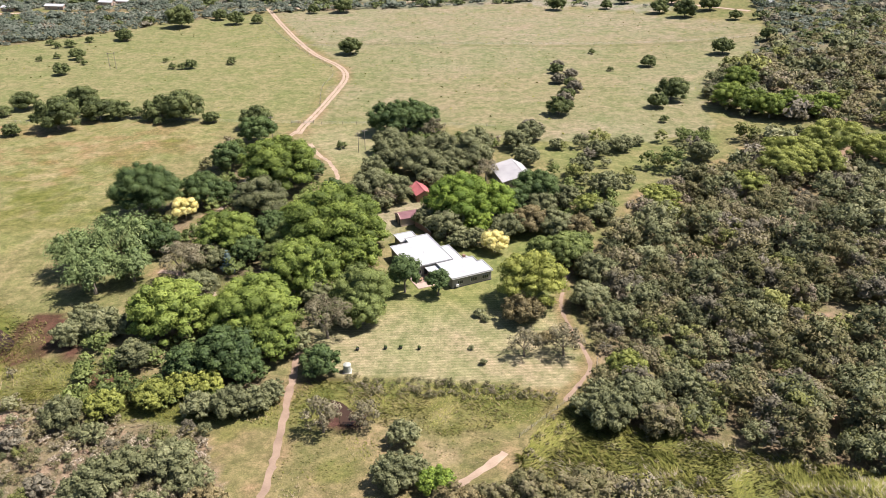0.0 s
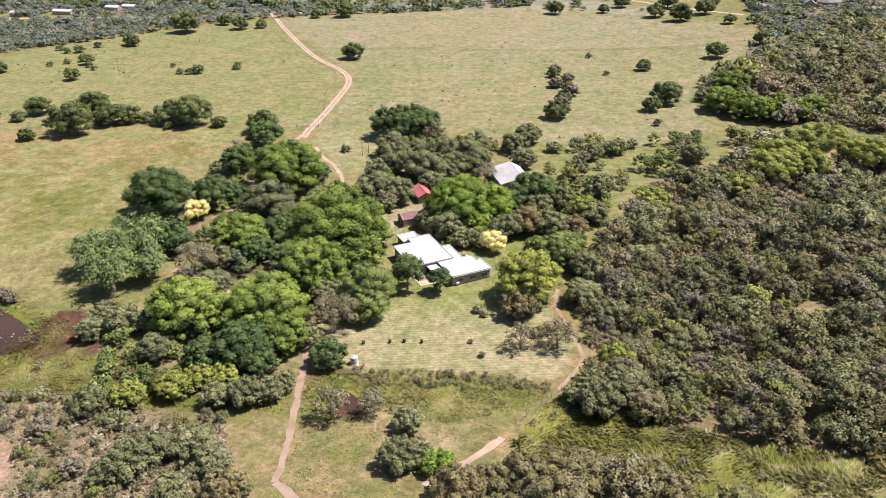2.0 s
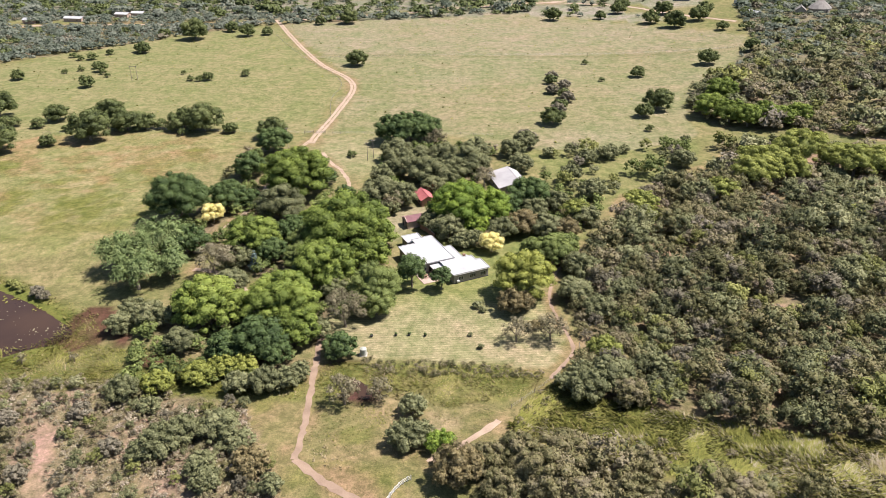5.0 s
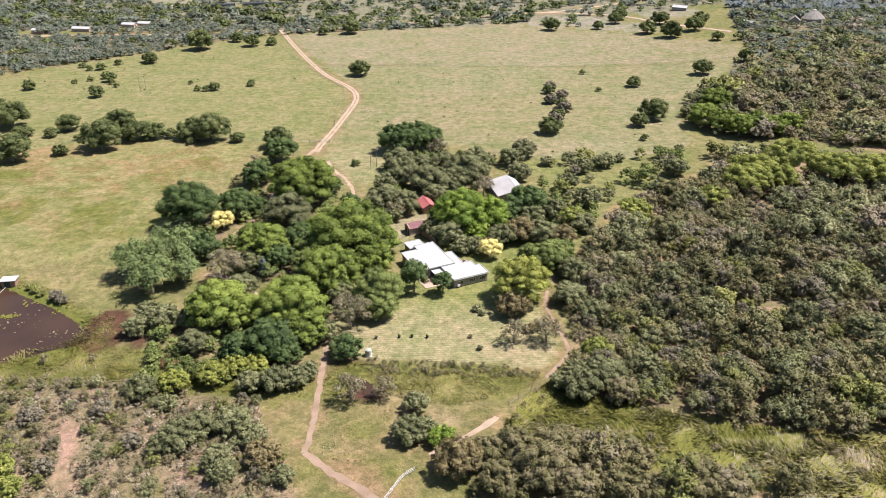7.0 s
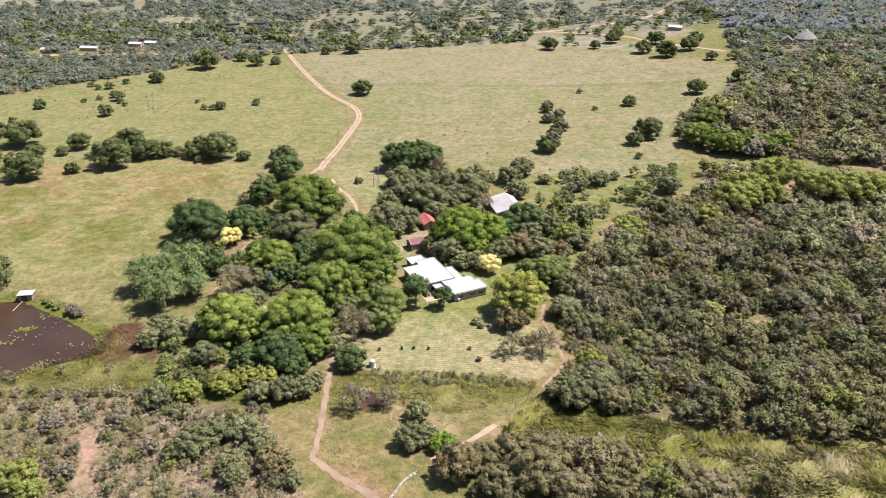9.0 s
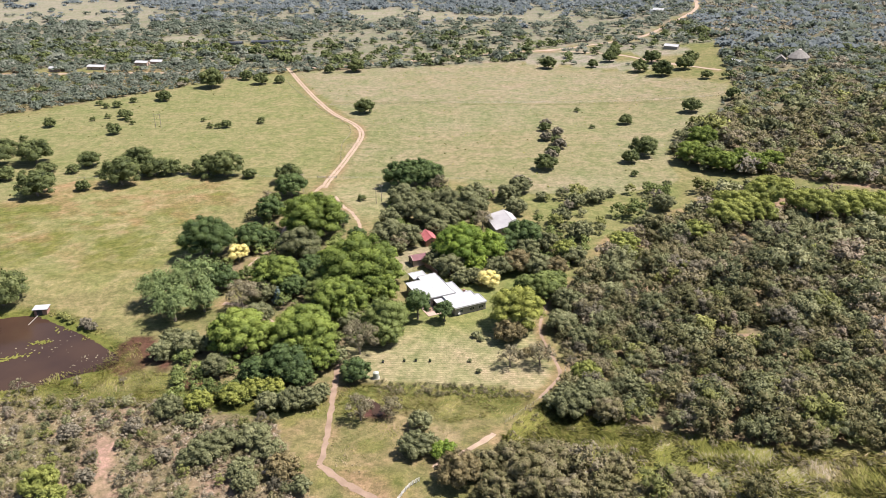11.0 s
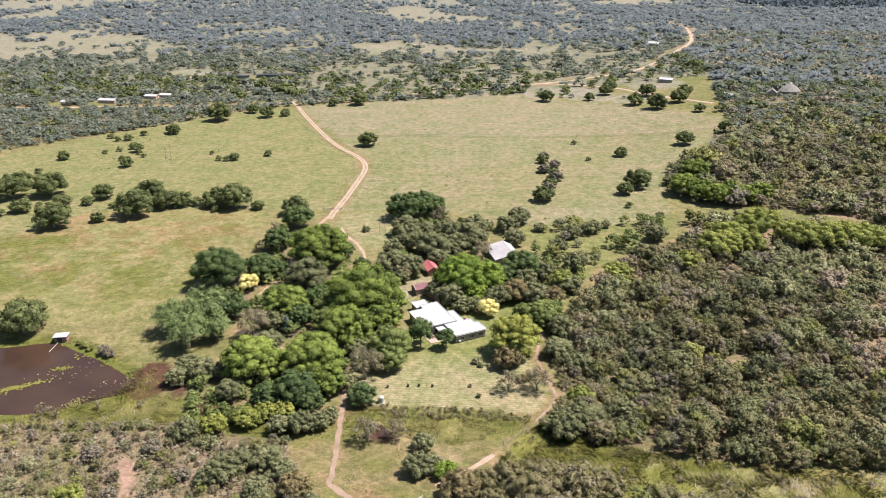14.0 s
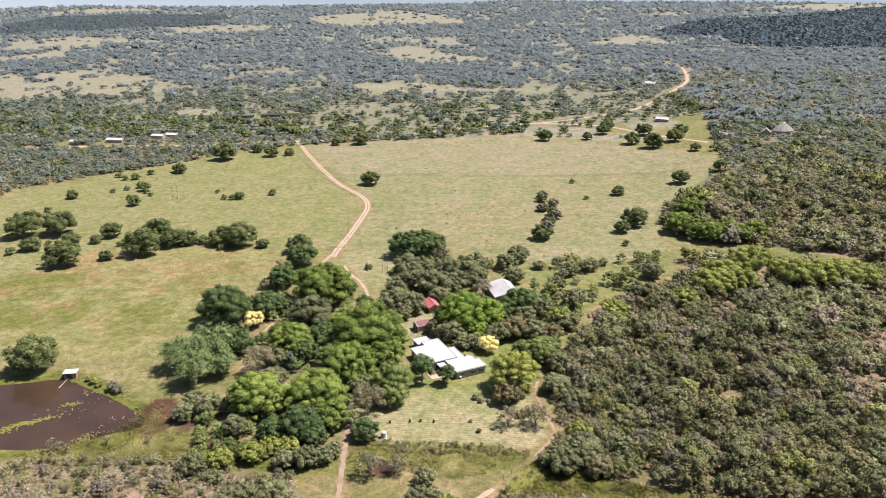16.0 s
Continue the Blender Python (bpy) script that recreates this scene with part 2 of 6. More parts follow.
def foliage(name, stops, glow=0.19, fleck=1.0):
    """Leaves: colour by tree and by leaf, with light coming through."""
    m, n, l, p = material(name)
    n.remove(p)
    tint, leaf, ob = n.new("ShaderNodeAttribute"), n.new("ShaderNodeNewGeometry"), n.new("ShaderNodeObjectInfo")
    tint.attribute_name = "tint"
    add, add2, wob = n.new("ShaderNodeMath"), n.new("ShaderNodeMath"), n.new("ShaderNodeMath")
    add.operation = add2.operation = "MULTIPLY_ADD"
    add.inputs[1].default_value = 0.26
    add2.inputs[1].default_value = 0.24
    wob.operation = "SUBTRACT"
    wob.inputs[1].default_value = 0.24
    r = ramp(n, stops)
    diff, thru, gloss = n.new("ShaderNodeBsdfDiffuse"), n.new("ShaderNodeBsdfTranslucent"), n.new("ShaderNodeBsdfGlossy")
    gloss.inputs["Roughness"].default_value = 0.5
    gloss.inputs["Color"].default_value = (0.9, 0.95, 1.0, 1)
    mix, mix2 = n.new("ShaderNodeMixShader"), n.new("ShaderNodeMixShader")
    mix.inputs[0].default_value, mix2.inputs[0].default_value = glow, 0.008
    l.new(leaf.outputs["Random Per Island"], add.inputs[0])
    l.new(tint.outputs["Fac"], add.inputs[2])
    l.new(ob.outputs["Random"], add2.inputs[0])
    l.new(add.outputs[0], add2.inputs[2])
    l.new(add2.outputs[0], wob.inputs[0])
    l.new(wob.outputs[0], r.inputs["Fac"])
    sprig = n.new("ShaderNodeTexNoise")
    sprig.inputs["Scale"].default_value, sprig.inputs["Detail"].default_value, sprig.inputs["Roughness"].default_value = 5.0, 3, 0.8
    l.new(leaf.outputs["Position"], sprig.inputs["Vector"])
    mottle = ramp(n, [(0.36, (0.64, 0.65, 0.66)), (0.64, (1.52, 1.50, 1.46))])
    l.new(sprig.outputs["Fac"], mottle.inputs["Fac"])
    both = n.new("ShaderNodeMix")
    both.data_type, both.blend_type = "RGBA", "MULTIPLY"
    both.inputs["Factor"].default_value = fleck
    l.new(r.outputs["Color"], both.inputs["A"])
    l.new(mottle.outputs["Color"], both.inputs["B"])
    for s in (diff, thru):
        l.new(both.outputs["Result"], s.inputs["Color"])
    l.new(diff.outputs[0], mix.inputs[1])
    l.new(thru.outputs[0], mix.inputs[2])
    l.new(mix.outputs[0], mix2.inputs[1])
    l.new(gloss.outputs[0], mix2.inputs[2])
    l.new(mix2.outputs[0], n["Material Output"].inputs["Surface"])
    return m


def ground_material():
    """Grass and earth: the cover's own colour, broken up by tufts and bare spots."""
    m, n, l, p = material("veld")
    at, cover, mown = n.new("ShaderNodeTexCoord"), n.new("ShaderNodeAttribute"), n.new("ShaderNodeAttribute")
    cover.attribute_name, mown.attribute_name = "cover", "mown"
    tuft, fine, patch, clump = (n.new("ShaderNodeTexNoise") for _ in range(4))
    for t, s, d in ((tuft, 0.75, 6), (fine, 3.2, 5), (patch, 0.06, 7), (clump, 0.26, 6)):
        t.inputs["Scale"].default_value, t.inputs["Detail"].default_value, t.inputs["Roughness"].default_value = s, d, 0.68
        l.new(at.outputs["Object"], t.inputs["Vector"])
    r1, r2, r3 = ramp(n, [(0.34, (0.69, 0.73, 0.66)), (0.66, (1.26, 1.23, 1.21))]), ramp(n, [(0.34, (0.62, 0.66, 0.6)), (0.66, (1.33, 1.30, 1.29))]), ramp(n, [(0.38, (0.82, 0.91, 0.74)), (0.62, (1.15, 1.06, 1.1))])
    r5 = ramp(n, [(0.38, (0.68, 0.74, 0.62)), (0.62, (1.22, 1.17, 1.18))])
    colour = cover.outputs["Color"]
    for t, r in ((tuft, r1), (fine, r2), (patch, r3), (clump, r5)):
        l.new(t.outputs["Fac"], r.inputs["Fac"])
        x = n.new("ShaderNodeMix")
        x.data_type, x.blend_type = "RGBA", "MULTIPLY"
        x.inputs["Factor"].default_value = 0.9
        l.new(colour, x.inputs["A"])
        l.new(r.outputs["Color"], x.inputs["B"])
        colour = x.outputs["Result"]
    turn, wave = n.new("ShaderNodeMapping"), n.new("ShaderNodeTexWave")
    turn.inputs["Rotation"].default_value = (0, 0, radians(86))
    wave.inputs["Scale"].default_value, wave.inputs["Distortion"].default_value, wave.inputs["Detail"].default_value = 0.3, 1.6, 2
    wave.inputs["Detail Scale"].default_value = 0.3
    l.new(at.outputs["Object"], turn.inputs["Vector"])
    l.new(turn.outputs[0], wave.inputs["Vector"])
    r4 = ramp(n, [(0.35, (0.93, 0.95, 0.9)), (0.9, (1.13, 1.11, 1.12))])
    l.new(wave.outputs["Fac"], r4.inputs["Fac"])
    x = n.new("ShaderNodeMix")
    x.data_type, x.blend_type = "RGBA", "MULTIPLY"
    l.new(mown.outputs["Fac"], x.inputs["Factor"])
    l.new(colour, x.inputs["A"])
    l.new(r4.outputs["Color"], x.inputs["B"])
    l.new(x.outputs["Result"], p.inputs["Base Color"])
    dent = n.new("ShaderNodeBump")
    dent.inputs["Strength"].default_value, dent.inputs["Distance"].default_value = 0.6, 0.35
    l.new(tuft.outputs["Fac"], dent.inputs["Height"])
    l.new(dent.outputs["Normal"], p.inputs["Normal"])
    p.inputs["Roughness"].default_value = 0.95
    p.inputs["Specular IOR Level"].default_value = 0.15
    return m


VELD = ground_material()
SAND = surface("track_sand", (0.225, 0.160, 0.115), (0.365, 0.280, 0.212), 1.2, 0.95, 0, 0.4)
EARTH = surface("red_earth", (0.165, 0.112, 0.080), (0.275, 0.198, 0.145), 1.0, 0.95, 0, 0.4)
BARK = surface("bark", (0.10, 0.08, 0.06), (0.26, 0.22, 0.18), 6, 0.9, 0, 0.5)
ROOF_WHITE = surface("white_roof_paint", (0.30, 0.306, 0.322), (0.43, 0.435, 0.447), 1.1, 0.6, 0, 0.1)
WALL_GREY = surface("grey_beige_plaster", (0.205, 0.186, 0.167), (0.285, 0.267, 0.242), 2, 0.9, 0, 0.2)
ROOF_TIN = surface("weathered_tin_roof", (0.22, 0.22, 0.235), (0.36, 0.36, 0.375), 1.2, 0.6, 0.1, 0.1)
ROOF_BARN = surface("pale_sheet_roof", (0.255, 0.25, 0.26), (0.385, 0.372, 0.382), 0.9, 0.6, 0, 0.1)
ROOF_RED = surface("faded_red_roof", (0.302, 0.072, 0.079), (0.403, 0.130, 0.130), 1.5, 0.6, 0, 0.2)
ROOF_MAROON = surface("maroon_roof", (0.115, 0.050, 0.058), (0.216, 0.108, 0.115), 1.5, 0.6, 0, 0.2)
BRICK = surface("brick_red_wall", (0.202, 0.101, 0.072), (0.302, 0.180, 0.137), 3, 0.9, 0, 0.3)
PLASTER_PINK = surface("pink_brown_plaster", (0.294, 0.210, 0.175), (0.406, 0.315, 0.266), 2, 0.9, 0, 0.2)
# near-black: painted shade of openings and recesses, also the pots' own colour
DARK = surface("dark_recess", (0.02, 0.02, 0.02), (0.05, 0.05, 0.05), 2, 0.8)
FRAME = surface("window_frame_paint", (0.55, 0.54, 0.5), (0.7, 0.7, 0.66), 5, 0.6)
THATCH = surface("grey_thatch", (0.13, 0.12, 0.115), (0.24, 0.225, 0.21), 1.5, 0.95, 0, 0.4)
NETTING = surface("dark_shade_netting", (0.045, 0.055, 0.075), (0.085, 0.10, 0.13), 1.0, 0.8)
POST = surface("weathered_post", (0.16, 0.13, 0.1), (0.32, 0.28, 0.23), 5, 0.9)
METAL = surface("galvanised_steel", (0.4, 0.41, 0.42), (0.58, 0.58, 0.6), 5, 0.45, 0.7)
CONCRETE = surface("old_concrete", (0.315, 0.285, 0.255), (0.450, 0.420, 0.375), 2, 0.9, 0, 0.3)
TANK = surface("pale_green_tank", (0.28, 0.30, 0.26), (0.40, 0.41, 0.36), 2, 0.5)
WHITE = surface("white_paint", (0.48, 0.48, 0.47), (0.62, 0.62, 0.6), 4, 0.6)
GLASS, gn, gl, gp = material("window_glass")
gp.inputs["Base Color"].default_value, gp.inputs["Roughness"].default_value = (0.03, 0.035, 0.04, 1), 0.06
WATER, gn, gl, gp = material("muddy_water")
wt, wr = gn.new("ShaderNodeTexNoise"), ramp(gn, [(0.35, (0.04, 0.024, 0.018)), (0.7, (0.062, 0.037, 0.024))])
wt.inputs["Scale"].default_value, wt.inputs["Detail"].default_value = 0.05, 5
wc = gn.new("ShaderNodeTexCoord")
gl.new(wc.outputs["Object"], wt.inputs["Vector"])
gl.new(wt.outputs["Fac"], wr.inputs["Fac"])
gl.new(wr.outputs["Color"], gp.inputs["Base Color"])
gp.inputs["Roughness"].default_value, gp.inputs["IOR"].default_value = 0.12, 1.33
ripple, rb = gn.new("ShaderNodeTexNoise"), gn.new("ShaderNodeBump")
ripple.inputs["Scale"].default_value = 1.5
rb.inputs["Strength"].default_value, rb.inputs["Distance"].default_value = 0.15, 0.05
gl.new(wc.outputs["Object"], ripple.inputs["Vector"])
gl.new(ripple.outputs["Fac"], rb.inputs["Height"])
gl.new(rb.outputs["Normal"], gp.inputs["Normal"])

LEAVES = {
    "broad": foliage("fresh_green_leaves", [(0, (0.080, 0.112, 0.028)), (0.5, (0.184, 0.236, 0.054)), (1, (0.310, 0.358, 0.086))]),
    "dark": foliage("dark_green_leaves", [(0, (0.044, 0.070, 0.028)), (0.5, (0.092, 0.132, 0.048)), (1, (0.160, 0.205, 0.074))]),
    "fresh": foliage("mid_green_leaves", [(0, (0.078, 0.102, 0.034)), (0.5, (0.160, 0.196, 0.064)), (1, (0.262, 0.300, 0.100))]),
    "bright": foliage("bright_green_leaves", [(0, (0.088, 0.142, 0.028)), (0.5, (0.196, 0.268, 0.048)), (1, (0.345, 0.398, 0.078))]),
    "lime": foliage("lime_leaves", [(0, (0.112, 0.130, 0.034)), (0.5, (0.245, 0.265, 0.066)), (1, (0.385, 0.392, 0.100))]),
    "yellow": foliage("yellow_blossom", [(0, (0.46, 0.41, 0.15)), (0.4, (0.68, 0.61, 0.25)), (1, (0.80, 0.73, 0.38))]),
    "bamboo": foliage("bluish_bamboo_leaves", [(0, (0.084, 0.118, 0.046)), (0.5, (0.182, 0.232, 0.092)), (1, (0.300, 0.352, 0.160))]),
    "olive": foliage("olive_leaves", [(0, (0.090, 0.098, 0.050)), (0.5, (0.180, 0.190, 0.096)), (1, (0.288, 0.286, 0.162))]),
    "moss": foliage("dull_yellow_green_leaves", [(0, (0.105, 0.115, 0.040)), (0.5, (0.215, 0.225, 0.076)), (1, (0.320, 0.320, 0.120))]),
    "brown": foliage("bronze_leaves", [(0, (0.105, 0.092, 0.049)), (0.5, (0.195, 0.161, 0.082)), (1, (0.315, 0.261, 0.142))]),
    "grey": foliage("sparse_grey_leaves", [(0, (0.108, 0.098, 0.061)), (0.5, (0.204, 0.184, 0.116)), (1, (0.324, 0.287, 0.209))]),
    "conifer": foliage("blue_conifer_needles", [(0, (0.099, 0.132, 0.124)), (0.5, (0.181, 0.240, 0.231)), (1, (0.297, 0.363, 0.363))]),
    "bush": foliage("mixed_bushveld_leaves", [(0, (0.093, 0.094, 0.044)), (0.2, (0.147, 0.139, 0.066)), (0.42, (0.198, 0.178, 0.096)), (0.6, (0.204, 0.181, 0.114)), (0.8, (0.218, 0.190, 0.138)), (1, (0.238, 0.192, 0.148))]),
    # dark bluish leaf colour that stands for cloud shadow
    "forest": foliage("deep_cloud_shaded_leaves", [(0, (0.048, 0.066, 0.080)), (0.5, (0.080, 0.104, 0.124)), (1, (0.118, 0.146, 0.168))]),
    "silver": foliage("silver_grey_leaves", [(0, (0.108, 0.100, 0.070)), (0.5, (0.188, 0.170, 0.126)), (1, (0.275, 0.244, 0.196))]),
    "hedge": foliage("hedgerow_leaves", [(0, (0.058, 0.074, 0.030)), (0.5, (0.118, 0.140, 0.054)), (1, (0.200, 0.218, 0.092))]),
    "straw": foliage("dry_straw", [(0, (0.16, 0.155, 0.085)), (0.5, (0.25, 0.225, 0.15)), (1, (0.37, 0.315, 0.25))]),
    "acacia": foliage("yellowish_acacia_leaves", [(0, (0.120, 0.142, 0.040)), (0.5, (0.245, 0.268, 0.074)), (1, (0.375, 0.392, 0.115))]),
    "grass": foliage("tall_grass", [(0, (0.11, 0.118, 0.03)), (0.35, (0.165, 0.172, 0.042)), (0.6, (0.225, 0.222, 0.064)), (0.8, (0.262, 0.225, 0.10)), (1, (0.34, 0.28, 0.18))], 0.3, 0.7),
    # haze put into the leaf colour: greyer here, bluer and flatter in thorn
    "savanna": foliage("hazed_savanna_leaves", [(0, (0.100, 0.124, 0.092)), (0.5, (0.158, 0.182, 0.142)), (1, (0.224, 0.238, 0.196))], 0.4, 0.6),
    "thorn": foliage("hazed_thornveld_leaves", [(0, (0.144, 0.174, 0.186)), (0.5, (0.184, 0.216, 0.230)), (1, (0.228, 0.256, 0.268))], 0.5, 0.35),
    # lighter version of the cloud-shadow leaf colour
    "cloud_dimmed": foliage("half_cloud_shaded_leaves", [(0, (0.085, 0.108, 0.122)), (0.5, (0.120, 0.146, 0.162)), (1, (0.160, 0.186, 0.200))], 0.5, 0.3),
}

# ---------------------------------------------------------------- making meshes
def mesh_from(name, verts, faces, mats, index=None, tint=None):
    me = bpy.data.meshes.new(name)
    me.from_pydata(verts, [], faces)
    for m in mats:
        me.materials.append(m)
    if index is not None:
        me.polygons.foreach_set("material_index", index)
    if tint is not None:
        me.attributes.new("tint", "FLOAT", "POINT").data.foreach_set("value", tint)
    return me


def tri_mesh(name, verts, tris, mat, tint, normals=None):
    """A large mesh of triangles, from arrays; normals round leaves off towards the lobe they grow on."""
    me = bpy.data.meshes.new(name)
    me.vertices.add(len(verts))
    me.vertices.foreach_set("co", np.ascontiguousarray(verts, np.float32).ravel())
    me.loops.add(tris.size)
    me.loops.foreach_set("vertex_index", np.ascontiguousarray(tris, np.int32).ravel())
    me.polygons.add(len(tris))
    me.polygons.foreach_set("loop_start", np.arange(len(tris), dtype=np.int32) * 3)
    me.update(calc_edges=True)
    if normals is not None:
        me.polygons.foreach_set("use_smooth", np.ones(len(tris), bool))
        me.attributes.new("custom_normal", "FLOAT_VECTOR", "POINT").data.foreach_set("vector", np.ascontiguousarray(normals, np.float32).ravel())
    me.materials.append(mat)
    me.attributes.new("tint", "FLOAT", "POINT").data.foreach_set("value", np.ascontiguousarray(tint, np.float32))
    return me


def part(name, bm, mat, parent, label=""):
    me = bpy.data.meshes.new(name)
    bm.to_mesh(me)
    bm.free()
    for m in mat if isinstance(mat, (list, tuple)) else [mat]:
        me.materials.append(m)
    ob = new(name, me)
    if parent is not None:
        ob.parent = parent
    return tagged(ob, label)


def box(bm, x0, x1, y0, y1, z0, z1, bevel=0.0):
    made = bmesh.ops.create_cube(bm, size=1)["verts"]
    for v in made:
        v.co = Vector((x0 + (v.co.x + 0.5) * (x1 - x0), y0 + (v.co.y + 0.5) * (y1 - y0), z0 + (v.co.z + 0.5) * (z1 - z0)))
    if bevel:
        edges = {e for v in made for e in v.link_edges}
        bmesh.ops.bevel(bm, geom=list(edges), offset=bevel, segments=1, affect="EDGES")
    return bm


def boxed(*args, bevel=0.0):
    return box(bmesh.new(), *args, bevel=bevel)


def rod(bm, a, b, r0, r1, sides=8):
    a, b = Vector(a), Vector(b)
    turn = (b - a).to_track_quat("Z", "Y").to_matrix().to_4x4()
    bmesh.ops.create_cone(bm, cap_ends=True, segments=sides, radius1=r0, radius2=r1, depth=(b - a).length, matrix=Matrix.Translation((a + b) / 2) @ turn)
    return bm


def prism(bm, outline, z0, z1):
    """A solid over a plan outline given anticlockwise."""
    low = [bm.verts.new((x, y, z0)) for x, y in outline]
    top = [bm.verts.new((x, y, z1)) for x, y in outline]
    bm.faces.new(top)
    bm.faces.new(low[::-1])
    for k in range(len(outline)):
        j = (k + 1) % len(outline)
        bm.faces.new((low[k], low[j], top[j], top[k]))
    return bm


def thing(name, x, y, turn=0.0, z=None, label="", category="", group="", kind=""):
    ob = new(name)
    ob.matrix_world = pose(x, y, float(height(x, y)) if z is None else z, 0, 0, turn)
    return tagged(ob, label, category, group, kind)


# ---------------------------------------------------------------- ground
def stretched(lo, hi, step, far_lo, far_hi, growth=1.09):
    mid = list(np.arange(lo, hi + step / 2, step))
    s, v = step, mid[-1]
    while v < far_hi:
        s = s * growth
        v += s
        mid.append(min(v, far_hi))
    s, v = step, mid[0]
    while v > far_lo:
        s = s * growth
        v -= s
        mid.insert(0, max(v, far_lo))
    return np.array(mid)


def cover_of(x, y):
    """Base colours of the ground by what grows on it, with haze painted in far off."""
    wide, small = rough_noise(x, y, 60, 31), rough_noise(x, y, 9, 37)
    dry, green, soil = np.array((0.345, 0.305, 0.175)), np.array((0.25, 0.255, 0.115)), np.array((0.36, 0.27, 0.20))

    def lay(base, colour, amount):
        return base + (np.array(colour) - base) * np.clip(amount, 0, 1)[:, None]

    c = np.tile(dry * 0.5 + green * 0.5, (len(x), 1))
    c = lay(c, green, smooth(0.4, 0.65, wide))
    meadow = inside(x, y, MEADOW, 3, 40)
    c = lay(c, (0.335, 0.332, 0.222), meadow * (0.55 + 0.9 * (wide - 0.5)))
    c = lay(c, (0.36, 0.33, 0.24), meadow * smooth(270, 310, y) * (0.3 + 0.4 * smooth(0.4, 0.6, small)))
    c = lay(c, (0.27, 0.285, 0.15), meadow * smooth(0.48, 0.62, rough_noise(x, y, 34, 57)) * smooth(300, 220, y) * 0.6)
    c = lay(c, (0.40, 0.33, 0.24), meadow * smooth(0.55, 0.7, rough_noise(x * 0.6, y * 1.4, 22, 49)) * 0.25)
    c = lay(c, (0.294, 0.300, 0.154), inside(x, y, PASTURE, 3, 41) * 0.85)
    crop = inside(x, y, CROP, 4, 42)
    c = lay(c, (0.315, 0.308, 0.153), crop * 1.0)
    streak = rough_noise((0.5 * x + 0.86 * y) * 0.3, (0.86 * x - 0.5 * y) * 1.1, 15, 43)
    blotch = 0.4 * streak + 0.35 * rough_noise(x, y, 15, 46) + 0.25 * rough_noise(x, y, 5, 55)
    c = lay(c, (0.185, 0.205, 0.055), crop * smooth(0.43, 0.56, blotch) * smooth(8, 45, y) * smooth(132, 112, y + 0.1 * x + 12) * 0.9)
    c = lay(c, (0.31, 0.215, 0.12), crop * smooth(0.52, 0.64, rough_noise(x + 0.5 * y, y, 7, 56)) * smooth(20, 60, y) * 0.55)
    c = lay(c, (0.375, 0.28, 0.165), crop * smooth(0.5, 0.66, rough_noise(x, y, 20, 44)) * smooth(70, 112, y) * 0.75)
    c = lay(c, (0.20, 0.205, 0.075), crop * smooth(0.55, 0.7, rough_noise(x, y, 3.6, 63)) * 0.4)
    c = lay(c, (0.40, 0.36, 0.22), crop * smooth(0.56, 0.7, rough_noise(x, y, 4.2, 64)) * 0.4)
    near = smooth(-44, -52, y) * smooth(-110, -40, x)
    c = lay(c, (0.24, 0.23, 0.108), near * 0.85)
    c = lay(c, (0.335, 0.275, 0.16), near * smooth(0.46, 0.6, rough_noise(x, y, 11, 61)) * 0.75)
    c = lay(c, (0.19, 0.21, 0.065), near * smooth(0.5, 0.62, rough_noise(x, y, 7, 62)) * 0.7)
    c = lay(c, (0.36, 0.25, 0.17), near * smooth(6, 1, distance_to(x, y, LINES["south_east"] + (0, 3))) * smooth(0.4, 0.6, small) * 0.8)
    bush = bush_density(x, y)
    c = lay(c, soil * (0.75, 0.8, 0.8), smooth(0.05, 0.6, bush) * (0.2 + 0.6 * smooth(0.42, 0.65, small)))
    c = lay(c, (0.40, 0.285, 0.22), inside(x, y, BUSH, 3, 3) * smooth(0.56, 0.66, rough_noise(x, y, 12, 14)) * (y < 130) * 0.8)
    heath = inside(x, y, HEATH, 4, 47)
    c = lay(c, (0.365, 0.285, 0.22), heath * smooth(0.3, 0.55, small) * 0.85)
    c = lay(c, (0.50, 0.34, 0.30), heath * smooth(2.7, 0.6, distance_to(x, y, WASH) + 5 * (rough_noise(x, y, 4, 48) - 0.5)) * 0.6)
    # far ground greyed and paled with distance, haze put into its colour
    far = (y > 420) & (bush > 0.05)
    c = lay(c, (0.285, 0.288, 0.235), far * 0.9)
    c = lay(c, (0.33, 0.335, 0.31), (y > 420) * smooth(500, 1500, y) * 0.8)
    c = lay(c, (0.42, 0.29, 0.22), smooth(17, 8, np.hypot(x - 197, y - 455)) * 0.8)
    c = lay(c, (0.225, 0.215, 0.15), inside(x, y, BUSH, 3, 3) * smooth(130, 220, y) * 0.85)
    # clearing grass carries the same painted haze
    for k, (poly, edge) in enumerate(FAR_CLEARINGS):
        c = lay(c, (0.36, 0.352, 0.30), inside(x, y, poly, edge, 20 + k) * (0.6 + 0.4 * small))
    lawn = inside(x, y, LAWN, 1.2, 50)
    c = lay(c, (0.385, 0.36, 0.235), lawn * 0.95)
    c = lay(c, (0.235, 0.275, 0.095), lawn * smooth(-30, -8, y + 6 * (small - 0.5)) * 0.85)
    c = lay(c, (0.345, 0.342, 0.205), smooth(30, 12, np.hypot(x + 38, (y - 105) * 0.8)) * 0.85)
    c = lay(c, (0.255, 0.275, 0.12), inside(x, y, THICKET, 4, 4) * (0.5 + 0.5 * smooth(0.35, 0.6, small)))
    c = lay(c, (0.215, 0.212, 0.072), inside(x, y, MARSH, 2.5, 51) * (0.75 + 0.4 * smooth(0.4, 0.6, small)))
